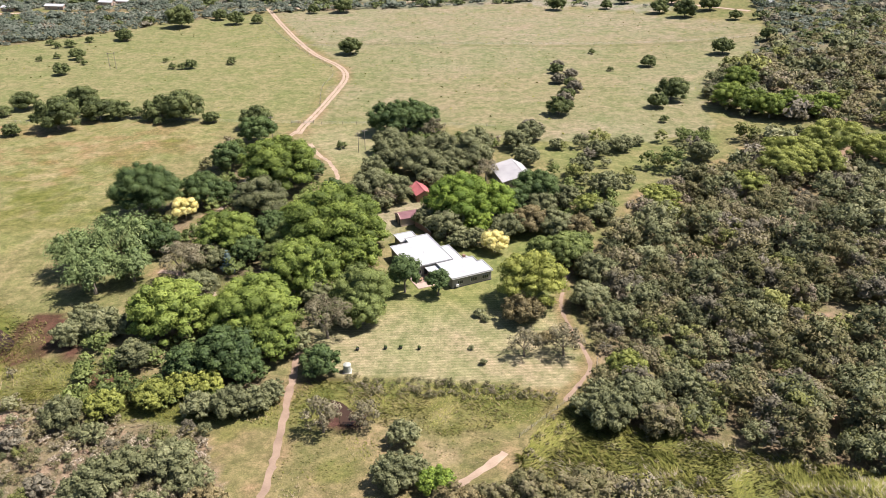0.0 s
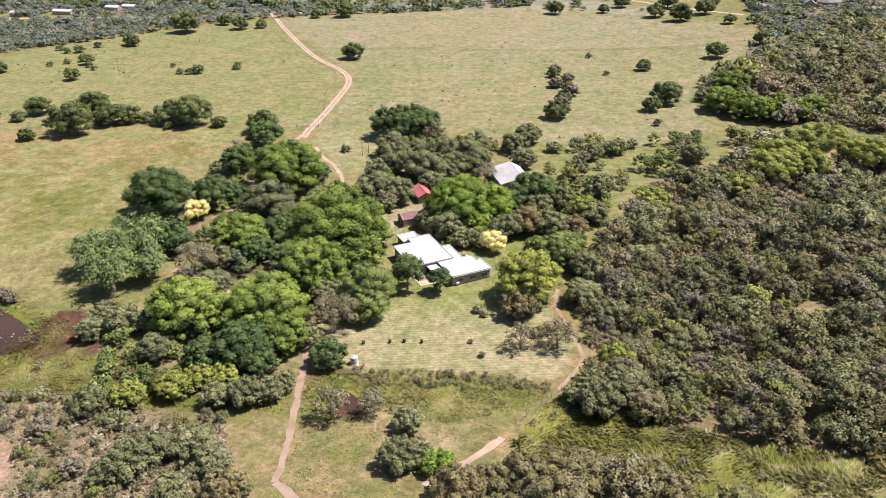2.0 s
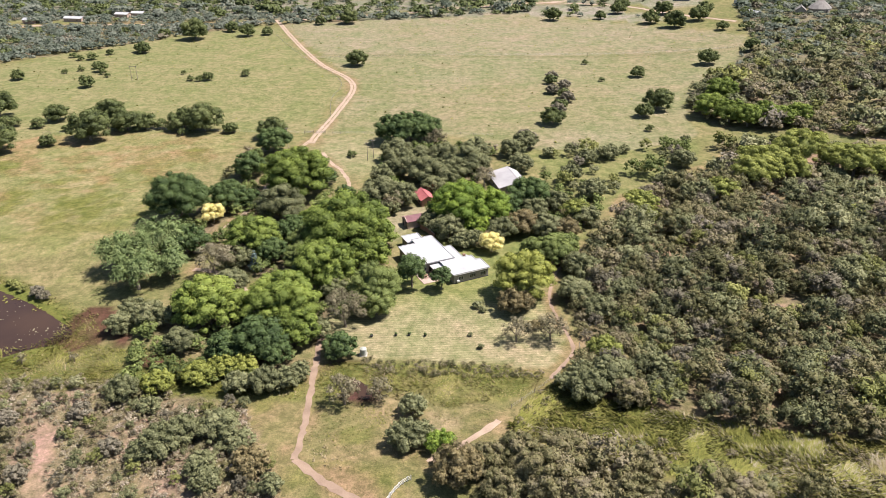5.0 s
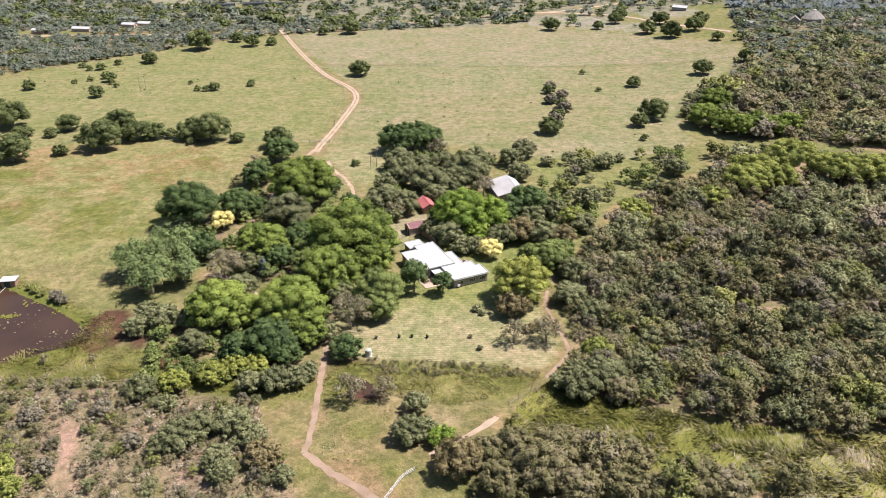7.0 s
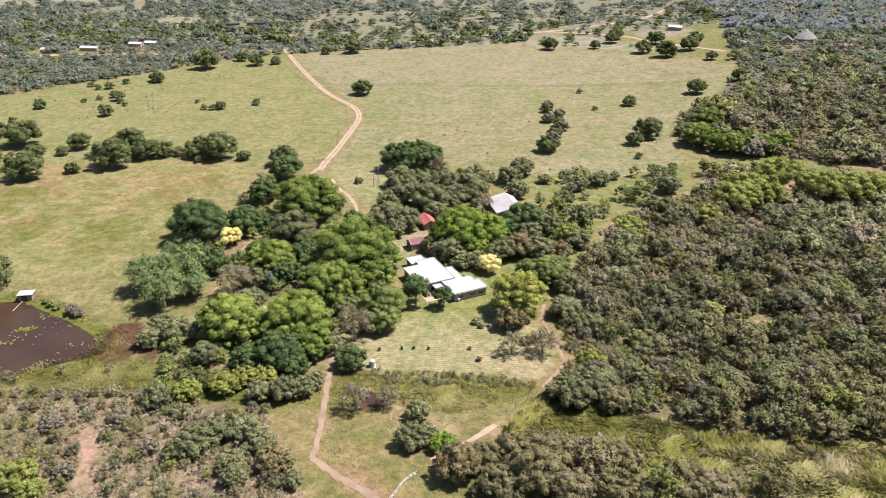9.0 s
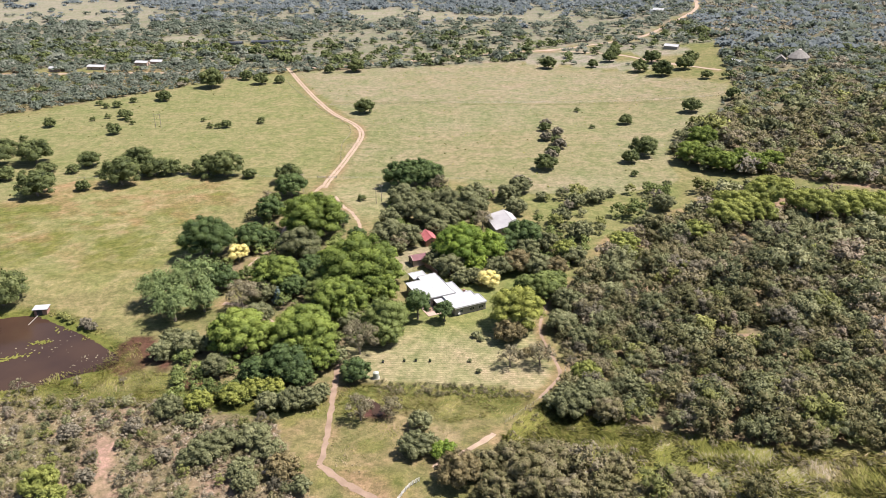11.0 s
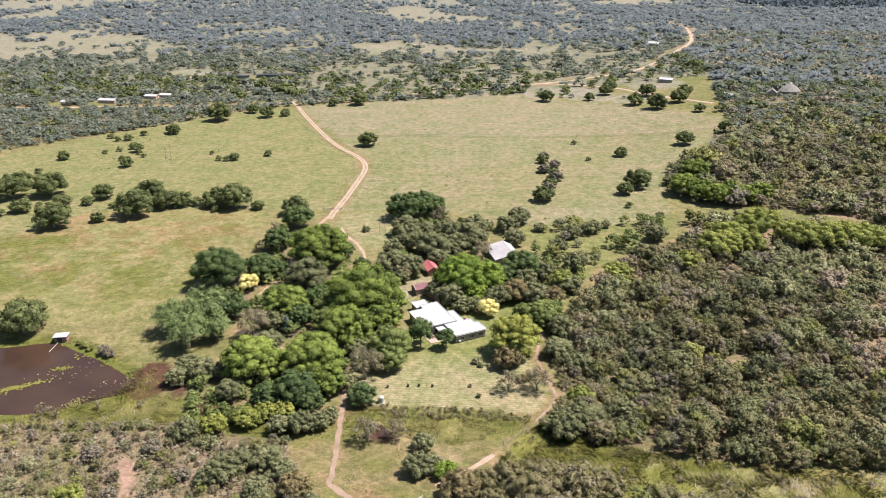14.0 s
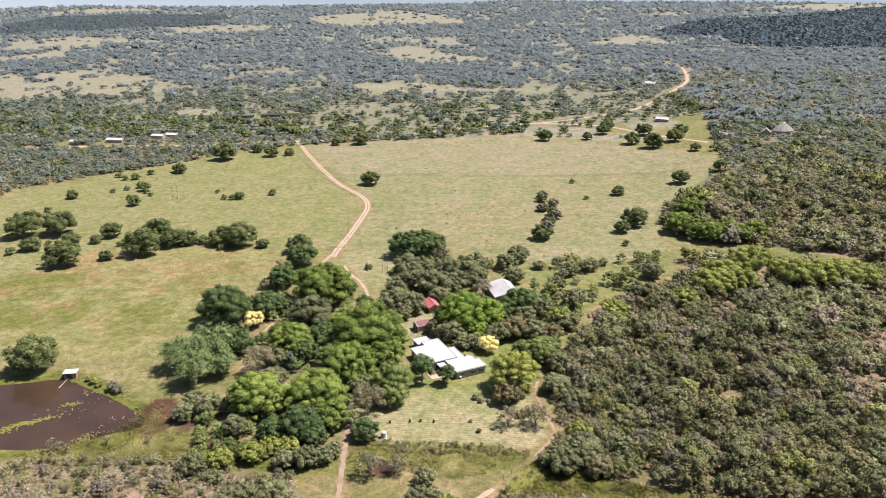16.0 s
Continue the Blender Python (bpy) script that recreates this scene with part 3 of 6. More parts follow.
    c = lay(c, (0.225, 0.24, 0.08), inside(x, y, STREAM, 2, 52) * 0.8)
    c = lay(c, (0.185, 0.20, 0.062), inside(x, y, WETLAND, 3, 58) * (0.55 + 0.6 * smooth(0.35, 0.6, small)))
    shore = smooth(9, 2, distance_to(x, y, np.array(POND[1:-1], float))) * (x < -70)
    c = lay(c, (0.165, 0.19, 0.045), shore * 0.9)
    flat = [(-106, -26), (-101, -17), (-91, -24), (-80, -42), (-66, -47), (-62, -52), (-80, -50), (-96, -42), (-105, -33)]
    c = lay(c, (0.135, 0.075, 0.055), inside(x, y, flat, 2, 53) * smooth(0.3, 0.5, small))
    mud = 1.8 * smooth(5.5, 2.5, np.hypot((x + 20) / 1.2, (y + 59) / 1.3)) + smooth(5, 2, np.hypot((x + 24) / 2.2, y + 50))
    c = lay(c, (0.1, 0.055, 0.045), mud * smooth(0.35, 0.55, small))
    c = lay(c, (0.225, 0.225, 0.115), smooth(3.2, 1.2, abs(y - 289 + 4 * np.sin(x / 60))) * (x > -88) * (x < 192) * 0.7)
    bare = smooth(10, 2, distance_to(x, y, np.array([(-8, -66), (2, -64), (-3, -72), (4, -80)], float)))
    c = lay(c, (0.4, 0.33, 0.22), bare * smooth(0.4, 0.6, small) * 0.8)
    for name in LINES:
        verge = smooth(WIDTHS[name] * 1.3 + 1.6, WIDTHS[name] * 0.4, distance_to(x, y, LINES[name][::2]))
        c = lay(c, (0.36, 0.265, 0.17), verge * (0.25 + 0.6 * smooth(0.4, 0.65, small)))
    yard = smooth(9, 3, distance_to(x, y, np.array([(-20, 26), (-14, 40), (-8, 45)], float)))
    c = lay(c, (0.40, 0.37, 0.27), yard * 0.8)
    return c * (0.585, 0.555, 0.58), lawn * smooth(-6, -14, y)


def ground():
    gx, gy = stretched(-180, 180, 1.9, -3600, 3600), stretched(-112, 240, 1.9, -700, 4000, 1.06)
    X, Y = np.meshgrid(gx, gy)
    x, y = X.ravel(), Y.ravel()
    z = height(x, y)
    shore = distance_to(x, y, spline(POND + [POND[0]], 3)) + 0.8 * (rough_noise(x, y, 5, 60) - 0.5)
    z = z - 0.95 * smooth(-2.2, 2.8, np.where(inside(x, y, POND), shore, -shore))
    w, h = len(gx), len(gy)
    k = (np.arange(h - 1)[:, None] * w + np.arange(w - 1)).ravel()
    quads = np.stack([k, k + 1, k + 1 + w, k + w], 1).astype(np.int32)
    me = bpy.data.meshes.new("ground")
    me.vertices.add(len(x))
    me.vertices.foreach_set("co", np.stack([x, y, z], 1).astype(np.float32).ravel())
    me.loops.add(quads.size)
    me.loops.foreach_set("vertex_index", quads.ravel())
    me.polygons.add(len(quads))
    me.polygons.foreach_set("loop_start", np.arange(len(quads), dtype=np.int32) * 4)
    me.polygons.foreach_set("use_smooth", np.ones(len(quads), bool))
    me.update(calc_edges=True)
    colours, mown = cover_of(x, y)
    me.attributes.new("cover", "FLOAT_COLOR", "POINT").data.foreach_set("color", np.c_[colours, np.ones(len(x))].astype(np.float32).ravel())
    me.attributes.new("mown", "FLOAT", "POINT").data.foreach_set("value", mown.astype(np.float32))
    me.materials.append(VELD)
    return tagged(new("ground", me), "dry grassland with bush, mown lawn and bare earth", "ground", kind="structure")


ground()


def strip(name, line, width, mat, lift, label, wobble=0.25, seed=0):
    """A road's surface laid along a line, with worn uneven edges."""
    d = np.gradient(line, axis=0)
    d /= np.linalg.norm(d, axis=1)[:, None] + 1e-9
    side = np.stack([-d[:, 1], d[:, 0]], 1)
    verts, faces = [], []
    for k, (p, s) in enumerate(zip(line, side)):
        a = width / 2 * (1 + wobble * 2 * (random.random() - 0.5))
        b = width / 2 * (1 + wobble * 2 * (random.random() - 0.5))
        for off in (-a, -a * 0.4, b * 0.4, b):
            q = p + s * off
            verts.append((q[0], q[1], float(height(q[0], q[1])) + lift))
        if k:
            for j in range(3):
                faces.append((4 * k - 4 + j, 4 * k - 3 + j, 4 * k + 1 + j, 4 * k + j))
    return tagged(new(name, mesh_from(name, verts, faces, [mat])), label, "road", kind="structure")


def side_line(line, off):
    d = np.gradient(line, axis=0)
    d /= np.linalg.norm(d, axis=1)[:, None] + 1e-9
    return line + np.stack([-d[:, 1], d[:, 0]], 1) * off


for name in ("driveway", "yard_loop"):
    fine = spline(TRACKS[name][0], 1.3)
    for off in (-WIDTHS[name] * 0.27, WIDTHS[name] * 0.27):
        strip("road_rut", side_line(fine, off), WIDTHS[name] * 0.44, SAND, 0.05, "pale sandy wheel rut of a dirt track", 0.3)
for name in ("garden", "south", "footpath", "footpath_upper", "south_east"):
    strip("road_" + name, spline(TRACKS[name][0], 1.3), WIDTHS[name] * 0.8, EARTH if name in ("south", "south_east", "footpath_upper") else SAND, 0.05, "narrow worn dirt path", 0.36)
strip("road_yard", spline([(-53, 106), (-48, 94), (-42.5, 85), (-38.5, 74), (-37, 66)], 1.3), 1.5, SAND, 0.05, "narrow worn dirt path", 0.36)
for name in ("main", "side"):
    strip("road_" + name, spline(TRACKS[name][0], 5), WIDTHS[name], SAND, 0.08, "wide pale gravel road", 0.25)


def backdrop():
    """A curved wall past the last woods, standing in for pale horizon haze."""
    verts, faces = [], []
    for k in range(25):
        u = radians(-48 + 4 * k)
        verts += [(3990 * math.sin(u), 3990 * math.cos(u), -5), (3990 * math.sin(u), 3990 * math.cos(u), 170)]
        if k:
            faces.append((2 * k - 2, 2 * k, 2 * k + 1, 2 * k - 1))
    m, n, l, p = material("horizon_haze_glow")
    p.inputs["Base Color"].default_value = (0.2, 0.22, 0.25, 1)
    # glows pale blue by itself in place of bright haze
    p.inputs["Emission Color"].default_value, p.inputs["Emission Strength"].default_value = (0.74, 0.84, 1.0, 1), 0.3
    tagged(new("backdrop", mesh_from("backdrop", verts, faces, [m])), "pale glowing wall standing in for horizon haze", "backdrop", kind="structure")


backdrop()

# ---------------------------------------------------------------- water
def pond():
    x0, y0 = -155, -28
    bm = bmesh.new()
    ring = spline(POND + [POND[0]], 2)
    ring = [(x + random.uniform(-0.3, 0.3), y + random.uniform(-0.3, 0.3)) for x, y in ring]
    mid = np.mean(ring, axis=0)
    verts = [bm.verts.new((mid[0] + (x - mid[0]) * 1.04, mid[1] + (y - mid[1]) * 1.1, -2.36)) for x, y in ring]
    bm.faces.new(verts)
    ob = part("water", bm, WATER, None, "still muddy brown farm pond")
    tagged(ob, category="pond", kind="structure")


def pool():
    """A shallow puddle of brown water in the hollow above the meadow."""
    bm = bmesh.new()
    ring = spline([(-23.4, -54.6), (-21.2, -55.4), (-19.2, -57.4), (-17.2, -60.2), (-18.2, -62.6), (-20.4, -62.2), (-21.0, -59.6), (-22.6, -57.2), (-23.4, -54.6)], 0.8)
    verts = [bm.verts.new((x, y, 0.15)) for x, y in ring[:-1]]
    bm.faces.new(verts)
    tagged(part("water_pool", bm, WATER, None, "small muddy brown pool in the wet grass"), category="pool", kind="structure")


pond()
pool()

# ---------------------------------------------------------------- trees
ICO = bmesh.new()
bmesh.ops.create_icosphere(ICO, subdivisions=1, radius=1)
ICO_V = np.array([v.co[:] for v in ICO.verts])
ICO_F = np.array([[v.index for v in f.verts] for f in ICO.faces])
ICO.free()
OCT_V = np.array([(1, 0, 0), (-1, 0, 0), (0, 1, 0), (0, -1, 0), (0, 0, 1), (0, 0, -1)], float)
OCT_F = np.array([(0, 2, 4), (2, 1, 4), (1, 3, 4), (3, 0, 4), (2, 0, 5), (1, 2, 5), (3, 1, 5), (0, 3, 5)])


SOFT = 0.5  # how far leaves take on the roundness of their lobe


def crown_arrays(rng, r, half, lobes, leaf, cover=1.25, lobe_size=0.36, core=0.8, loose=1.0, under=-0.45, coarse=False, up=0.15):
    """Leaves over a cluster of uneven lobes round a dense heart: corners, triangles, each lobe's own shade of leaf
    (hearts darkened for inner shade) and soft normals, centred on the crown.
    """
    heart_v, heart_f = (OCT_V, OCT_F) if coarse else (ICO_V, ICO_F)
    centres, radii = [], []
    for k in range(lobes):
        rise, way = 1 - 1.5 * (k + 0.5) / lobes, k * 2.39996 + rng.uniform(-0.35, 0.35)
        rise = max(-0.6, min(0.99, rise + rng.uniform(-0.9, 0.9) / math.sqrt(lobes)))
        flat = math.sqrt(1 - rise * rise)
        u = np.array((flat * math.cos(way), flat * math.sin(way), rise))
        s = lobe_size * rng.uniform(0.55, 1.4)
        reach = (1.04 - s * 0.75) * (rng.uniform(0.76, 1.08) if k % 6 else rng.uniform(0.4, 0.7))
        centres.append(u * (r, r, half) * reach)
        radii.append(s * r)
    centres, radii = np.array(centres), np.array(radii)
    squash = np.array((1, 1, max(0.55, min(0.9, half / r)))) * rng.uniform(0.75, 1.2, (lobes, 3))
    own = rng.uniform(-0.21, 0.21, lobes)
    verts, tris, shade, soft, at = [], [], [], [], 0
    # big inner heart, tinted dark to paint the shade inside the crown
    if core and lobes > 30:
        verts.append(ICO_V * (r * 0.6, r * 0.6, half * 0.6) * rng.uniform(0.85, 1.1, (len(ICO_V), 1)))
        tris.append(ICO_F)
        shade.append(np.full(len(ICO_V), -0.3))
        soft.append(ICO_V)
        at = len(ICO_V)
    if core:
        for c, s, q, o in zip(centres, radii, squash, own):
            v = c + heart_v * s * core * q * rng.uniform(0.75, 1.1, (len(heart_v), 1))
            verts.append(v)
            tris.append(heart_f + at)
            # lobe cores a step darker than their leaves, as painted inner shade
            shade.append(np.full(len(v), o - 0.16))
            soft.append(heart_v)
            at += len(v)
    area = 4 * math.pi * (radii**2)
    n = np.maximum(5, (area * cover * 0.62 / (0.43 * leaf * leaf))).astype(int)
    who = np.repeat(np.arange(lobes), n)
    d = rng.normal(size=(len(who), 3))
    d /= np.linalg.norm(d, axis=1)[:, None]
    keep_d = d[:, 2] > under
    d, who = d[keep_d], who[keep_d]
    out = 1 + (rng.beta(2.2, 2.2, (len(who), 1)) - 0.5) * 0.5 * loose
    p = centres[who] + d * radii[who][:, None] * squash[who] * out
    keep = np.ones(len(p), bool)
    for k in range(lobes):
        q = (p - centres[k]) / (radii[k] * squash[k])
        keep &= (who == k) | ((q**2).sum(1) > 0.66)
    p, d, who = p[keep], d[keep], who[keep]
    nrm = d + rng.normal(size=d.shape) * 0.6
    nrm[:, 2] += 0.35
    nrm /= np.linalg.norm(nrm, axis=1)[:, None]
    a = np.cross(nrm, rng.normal(size=nrm.shape))
    a /= np.linalg.norm(a, axis=1)[:, None] + 1e-9
    b = np.cross(nrm, a)
    size = leaf * rng.uniform(0.5, 1.5, (len(p), 1))
    tri = np.stack([p + a * size * 0.66, p - a * size * 0.3 + b * size * rng.uniform(0.3, 0.6, (len(p), 1)), p - a * size * 0.3 - b * size * rng.uniform(0.3, 0.6, (len(p), 1))], 1).reshape(-1, 3)
    verts.append(tri)
    tris.append(np.arange(len(tri)).reshape(-1, 3) + at)
    shade.append(np.repeat(own[who], 3))
    mild = SOFT * d + (1 - SOFT) * nrm + (0, 0, up)
    mild /= np.linalg.norm(mild, axis=1)[:, None]
    soft.append(np.repeat(mild, 3, axis=0))
    return np.concatenate(verts), np.concatenate(tris), np.concatenate(shade), np.concatenate(soft)


def bamboo_arrays(rng, r):
    """Arching culms with drooping plumes of narrow leaves, over a dense heart darkened for inner shade."""
    heart = crown_arrays(rng, r * 0.8, r * 0.7, 26, 0.5, 0.5, 0.24, 0.7)
    # heart tint lowered to paint the shade under the plumes
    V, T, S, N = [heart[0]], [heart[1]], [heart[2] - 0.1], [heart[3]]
    at = len(heart[0])
    for k in range(95):
        a = rng.uniform(0, 2 * math.pi)
        reach, rise = r * rng.uniform(0.25, 1.12), r * rng.uniform(1.2, 1.95)
        out = np.array((math.cos(a), math.sin(a), 0))
        n = 46
        t = rng.uniform(0.45, 1, n) ** 0.8
        bend = np.clip((t - 0.55) / 0.45, 0, 1) ** 2
        p = out * (reach * t**1.6)[:, None] + np.stack([0 * t, 0 * t, rise * (t - 0.42 * bend) - 0.8 * r], 1)
        p += rng.normal(size=p.shape) * 0.045 * r * (0.4 + t[:, None])
        way = out + rng.normal(size=p.shape) * 0.7
        way[:, 2] -= 0.5
        way /= np.linalg.norm(way, axis=1)[:, None]
        side = np.cross(way, rng.normal(size=p.shape) * 0.4 + (0, 0, 1))
        side /= np.linalg.norm(side, axis=1)[:, None] + 1e-9
        s = rng.uniform(0.45, 0.95, (n, 1))
        V.append(np.stack([p + way * s, p + side * s * 0.24, p - side * s * 0.24], 1).reshape(-1, 3))
        T.append(np.arange(3 * n).reshape(-1, 3)[:, ::-1] + at)
        at += 3 * n
        S.append(np.full(3 * n, rng.uniform(-0.14, 0.16)))
        up = np.cross(side, way)
        up *= np.sign(up[:, 2:] + 1e-9)
        mild = up * 0.5 + out * 0.4 + (0, 0, 0.4)
        N.append(np.repeat(mild / np.linalg.norm(mild, axis=1)[:, None], 3, axis=0))
    return np.concatenate(V), np.concatenate(T), np.concatenate(S), np.concatenate(N)


KINDS = {  # centre height, half height, lobes, lobe size, leaf size, leaf cover, core
    "broad": (0.68, 0.68, 120, 0.16, 0.37, 0.85, 0.86),
    "dark": (0.74, 0.76, 80, 0.185, 0.36, 0.85, 0.86),
    "bright": (0.76, 0.76, 80, 0.185, 0.38, 0.85, 0.84),
    "lime": (0.74, 0.66, 72, 0.19, 0.35, 0.9, 0.82),
    "yellow": (0.95, 0.8, 24, 0.3, 0.36, 1.2, 0.82),
    "bamboo": (0.8, 0.85, 50, 0.2, 0.6, 0.9, 0.66),
    "olive": (0.72, 0.74, 56, 0.215, 0.36, 0.85, 0.82),
    "grey": (1.05, 0.85, 26, 0.22, 0.34, 0.75, 0.45),
    "acacia": (0.9, 0.5, 60, 0.19, 0.40, 0.9, 0.75),
    "bush": (0.74, 0.76, 18, 0.34, 0.42, 1.0, 0.74),
    "tall": (1.38, 0.92, 30, 0.28, 0.42, 1.05, 0.82),
    "round": (0.66, 0.78, 34, 0.27, 0.55, 0.9, 0.84),
    "conifer": (1.7, 1.7, 14, 0.3, 0.4, 1.0, 0.8),
}
PROTOS = {}


def trunk_mesh(rng, rise, r, spread):
    bm = bmesh.new()
    lean = Vector((rng.uniform(-0.12, 0.12), rng.uniform(-0.12, 0.12), 0)) * rise
    fork = Vector((lean.x * 0.5, lean.y * 0.5, rise * 0.5))
    rod(bm, (0, 0, -0.3), fork, r, r * 0.75, 7)
    for k in range(4):
        a = k * 1.6 + rng.uniform(0, 0.9)
        tip = fork + Vector((math.cos(a) * spread * 0.55, math.sin(a) * spread * 0.55, rise * rng.uniform(0.45, 0.75)))
        rod(bm, fork - Vector((0, 0, r * 0.3)), tip, r * 0.6, r * 0.15, 5)
    return bm


def tree_proto(kind, r, variant, leaf_kind=None):
    key = (kind, r, variant, leaf_kind)
    if key in PROTOS:
        return PROTOS[key]
    k, half, lobes, lobe, leaf, cover, core = KINDS[kind]
    rng = np.random.default_rng(abs(hash((len(kind), ord(kind[0]), int(r * 10), variant))) % 99991)
    if r <= 3.2:
        lobes = max(8, lobes // 2)
        lobe *= 1.2
    if kind == "conifer":
        V, T, N = [], [], []
        at = 0
        for level in range(7):
            s = r * (1 - level / 7.5)
            v, t, _, soft = crown_arrays(rng, s, s * 0.5, 7, 0.35, 1.1, 0.45, 0.8)
            N.append(soft)
            V.append(v + (0, 0, level * r * 0.52 - r * 1.4))
            T.append(t + at)
            at += len(v)
        verts, tris, soft = np.concatenate(V), np.concatenate(T), np.concatenate(N)
        shade = np.zeros(len(verts))
    elif kind == "bamboo":
        verts, tris, shade, soft = bamboo_arrays(rng, r)
    else:
        verts, tris, shade, soft = crown_arrays(rng, r, half * r, lobes, leaf, cover, lobe, core)
    verts = verts + (0, 0, k * r)
    verts[:, 2] = np.maximum(verts[:, 2], 0.05)
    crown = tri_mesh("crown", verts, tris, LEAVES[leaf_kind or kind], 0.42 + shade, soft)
    base = new("tree")
    c = new("crown", crown)
    c.parent = base
    t = part("trunk", trunk_mesh(rng, k * r * 1.05, 0.06 * r + 0.06, r), BARK, base)
    base.location = (0, 0, -500)
    PROTOS[key] = base
    return base


SIZES = (1.6, 2.4, 3.4, 4.6, 6.2, 8.4, 11.4)
TAKEN = []


def plant(kind, spots, name, label, leaf_kind=None, group="", category="tree"):
    for n, (x, y, r) in enumerate(spots):
        size = min(SIZES, key=lambda s: abs(math.log(s / r)))
        proto = tree_proto(kind, size, n % 2, leaf_kind)
        s = r / size
        ob = copy_thing(proto, pose(x, y, float(height(x, y)), 0, 0, random.uniform(0, 360)))
        ob.scale = (s, s, s * random.uniform(0.93, 1.07))
        ob.name = name
        tagged(ob, label, category, group or name + "s", "")
        TAKEN.append((x, y, r))


plant("broad", [(-30.9, 12.6, 13.9), (-35.7, -8.2, 9.2), (-61.6, 13.1, 9.0), (-63.6, -30.4, 9.5), (-44.7, -29.2, 10.6), (-38.7, -38.8, 6.0), (-56.2, 60.3, 12.9), (-23.5, 16.3, 7.3), (-42.9, 25.1, 6.8)], "shade_tree", "large fresh green shade tree with a billowing crown")
plant("dark", [(-73.6, 106.9, 7.4), (-77.5, 78.1, 6.3), (-93.9, 39.3, 10.3), (-78.4, 45.8, 7.3), (-83.0, 12.5, 6.6), (-71.4, 48.1, 4.6), (-47.4, 68.1, 5.4), (30.5, 47.7, 7.8), (21.6, 39.9, 5.4), (-22.0, 119.2, 8.6), (-9.2, 121.1, 7.8), (-15.6, 120.6, 8.8), (-47.2, -44.3, 6.8), (-55.3, -46.4, 4.9), (-42.7, -48.3, 4.2), (-26.8, -45.0, 4.3)], "garden_tree", "dense dark green evergreen tree in the garden")
plant("bright", [(5.3, 32.7, 10.4), (15.1, 35.9, 7.5), (10.3, 25.5, 5.1)], "leafy_tree", "bright green leafy tree behind the house")
plant("lime", [(22.9, -14.7, 8.7), (-49.5, -52.4, 3.5), (-59.4, -56.3, 4.0), (-54.9, -52.9, 3.5), (-68.0, -59.8, 3.7)], "lime_tree", "yellow-green spreading tree in full leaf")
plant("yellow", [(-80.6, 34.6, 4.0), (14.9, 12.8, 4.0)], "flowering_tree", "tree covered in pale yellow blossom")
plant("bamboo", [(-100.6, 3.9, 8.2), (-90.7, 8.5, 9.6), (-91.8, -7.9, 8.4), (-83.3, -2.9, 6.2)], "bamboo_clump", "feathery bluish green bamboo clump", category="bamboo")
plant("olive", [(-57.3, 37.2, 8.1), (-17.2, 78.5, 7.2), (-23.4, 54.2, 6.6), (-6.8, 70.8, 8.0), (7.3, 78.4, 8.2), (13.2, 97.9, 6.5), (-15.7, 49.9, 5.6), (1.1, 68.1, 5.0), (-20.4, 95.9, 6.5), (35.3, 111.4, 5.4), (28.7, 100.5, 5.5), (30.4, 83.9, 5.2)], "olive_tree", "olive green round-headed tree")
plant("olive", [(-43.1, -58.9, 4.0), (-38.4, -57.4, 3.5), (-49.4, -59.2, 3.4), (-35.6, -54.1, 2.9), (-8.7, -81.0, 4.2), (-5.2, -79.2, 3.2), (-7.5, -68.1, 3.2), (-79.9, -29.9, 4.7), (-72.5, -30.2, 4.0), (-68.1, -42.1, 4.4)], "thicket_tree", "low olive green tree near the stream")
plant("olive", [(-20.2, -17.5, 7.4), (-19.6, -24.9, 5.6)], "garden_tree", "mid-green leafy tree beside the lawn", "fresh")
plant("dark", [(33.5, 4.6, 6.6), (27.7, 8.5, 4.4), (38, 11, 5)], "leafy_tree", "fresh green bushy tree beside the lawn", "fresh")
TALL = np.random.default_rng(44)
stand = []
while len(stand) < 74:
    x, y = TALL.uniform(34, 215), TALL.uniform(-72, 125)
    if bush_density(np.array([x]), np.array([y]))[0] > 0.9 and all(math.hypot(x - a, y - b_) > 7 for a, b_, _ in stand):
        stand.append((round(x, 1), round(y, 1), round(TALL.uniform(2.6, 4.8), 1)))
plant("olive", stand[:26], "bush_tree", "grey-green tree standing out of the bush", "bush")
plant("dark", stand[26:46], "bush_tree", "deep green tree standing out of the bush", "olive")
plant("olive", stand[46:58], "bush_tree", "pale silvery tree standing out of the bush", "silver")
plant("acacia", stand[58:64], "bush_tree", "lime green flat-topped tree in the bush", "acacia")
plant("grey", stand[64:], "bush_tree", "half-bare greyish tree standing in the bush")
plant("lime", [(-1.1, -82.7, 3.2)], "thicket_tree", "small bright green bushy tree by the footpath", "bright")
plant("grey", [(-27.0, -31.6, 5.6), (-70.2, -2.4, 5.6), (-3.7, 111.0, 4.8), (15.0, 67.2, 4.3), (-23.4, -64.5, 4.1), (-15.4, -62.5, 3.3), (18.6, -38.5, 3.8), (27.6, -38.3, 4.2), (-67.4, 3.7, 3.9)], "thin_tree", "thin greyish tree with open sparse crown")
plant("olive", [(2.2, -92.6, 5.2)], "bronze_tree", "large bronze-brown bushy tree by the white fence", "brown")
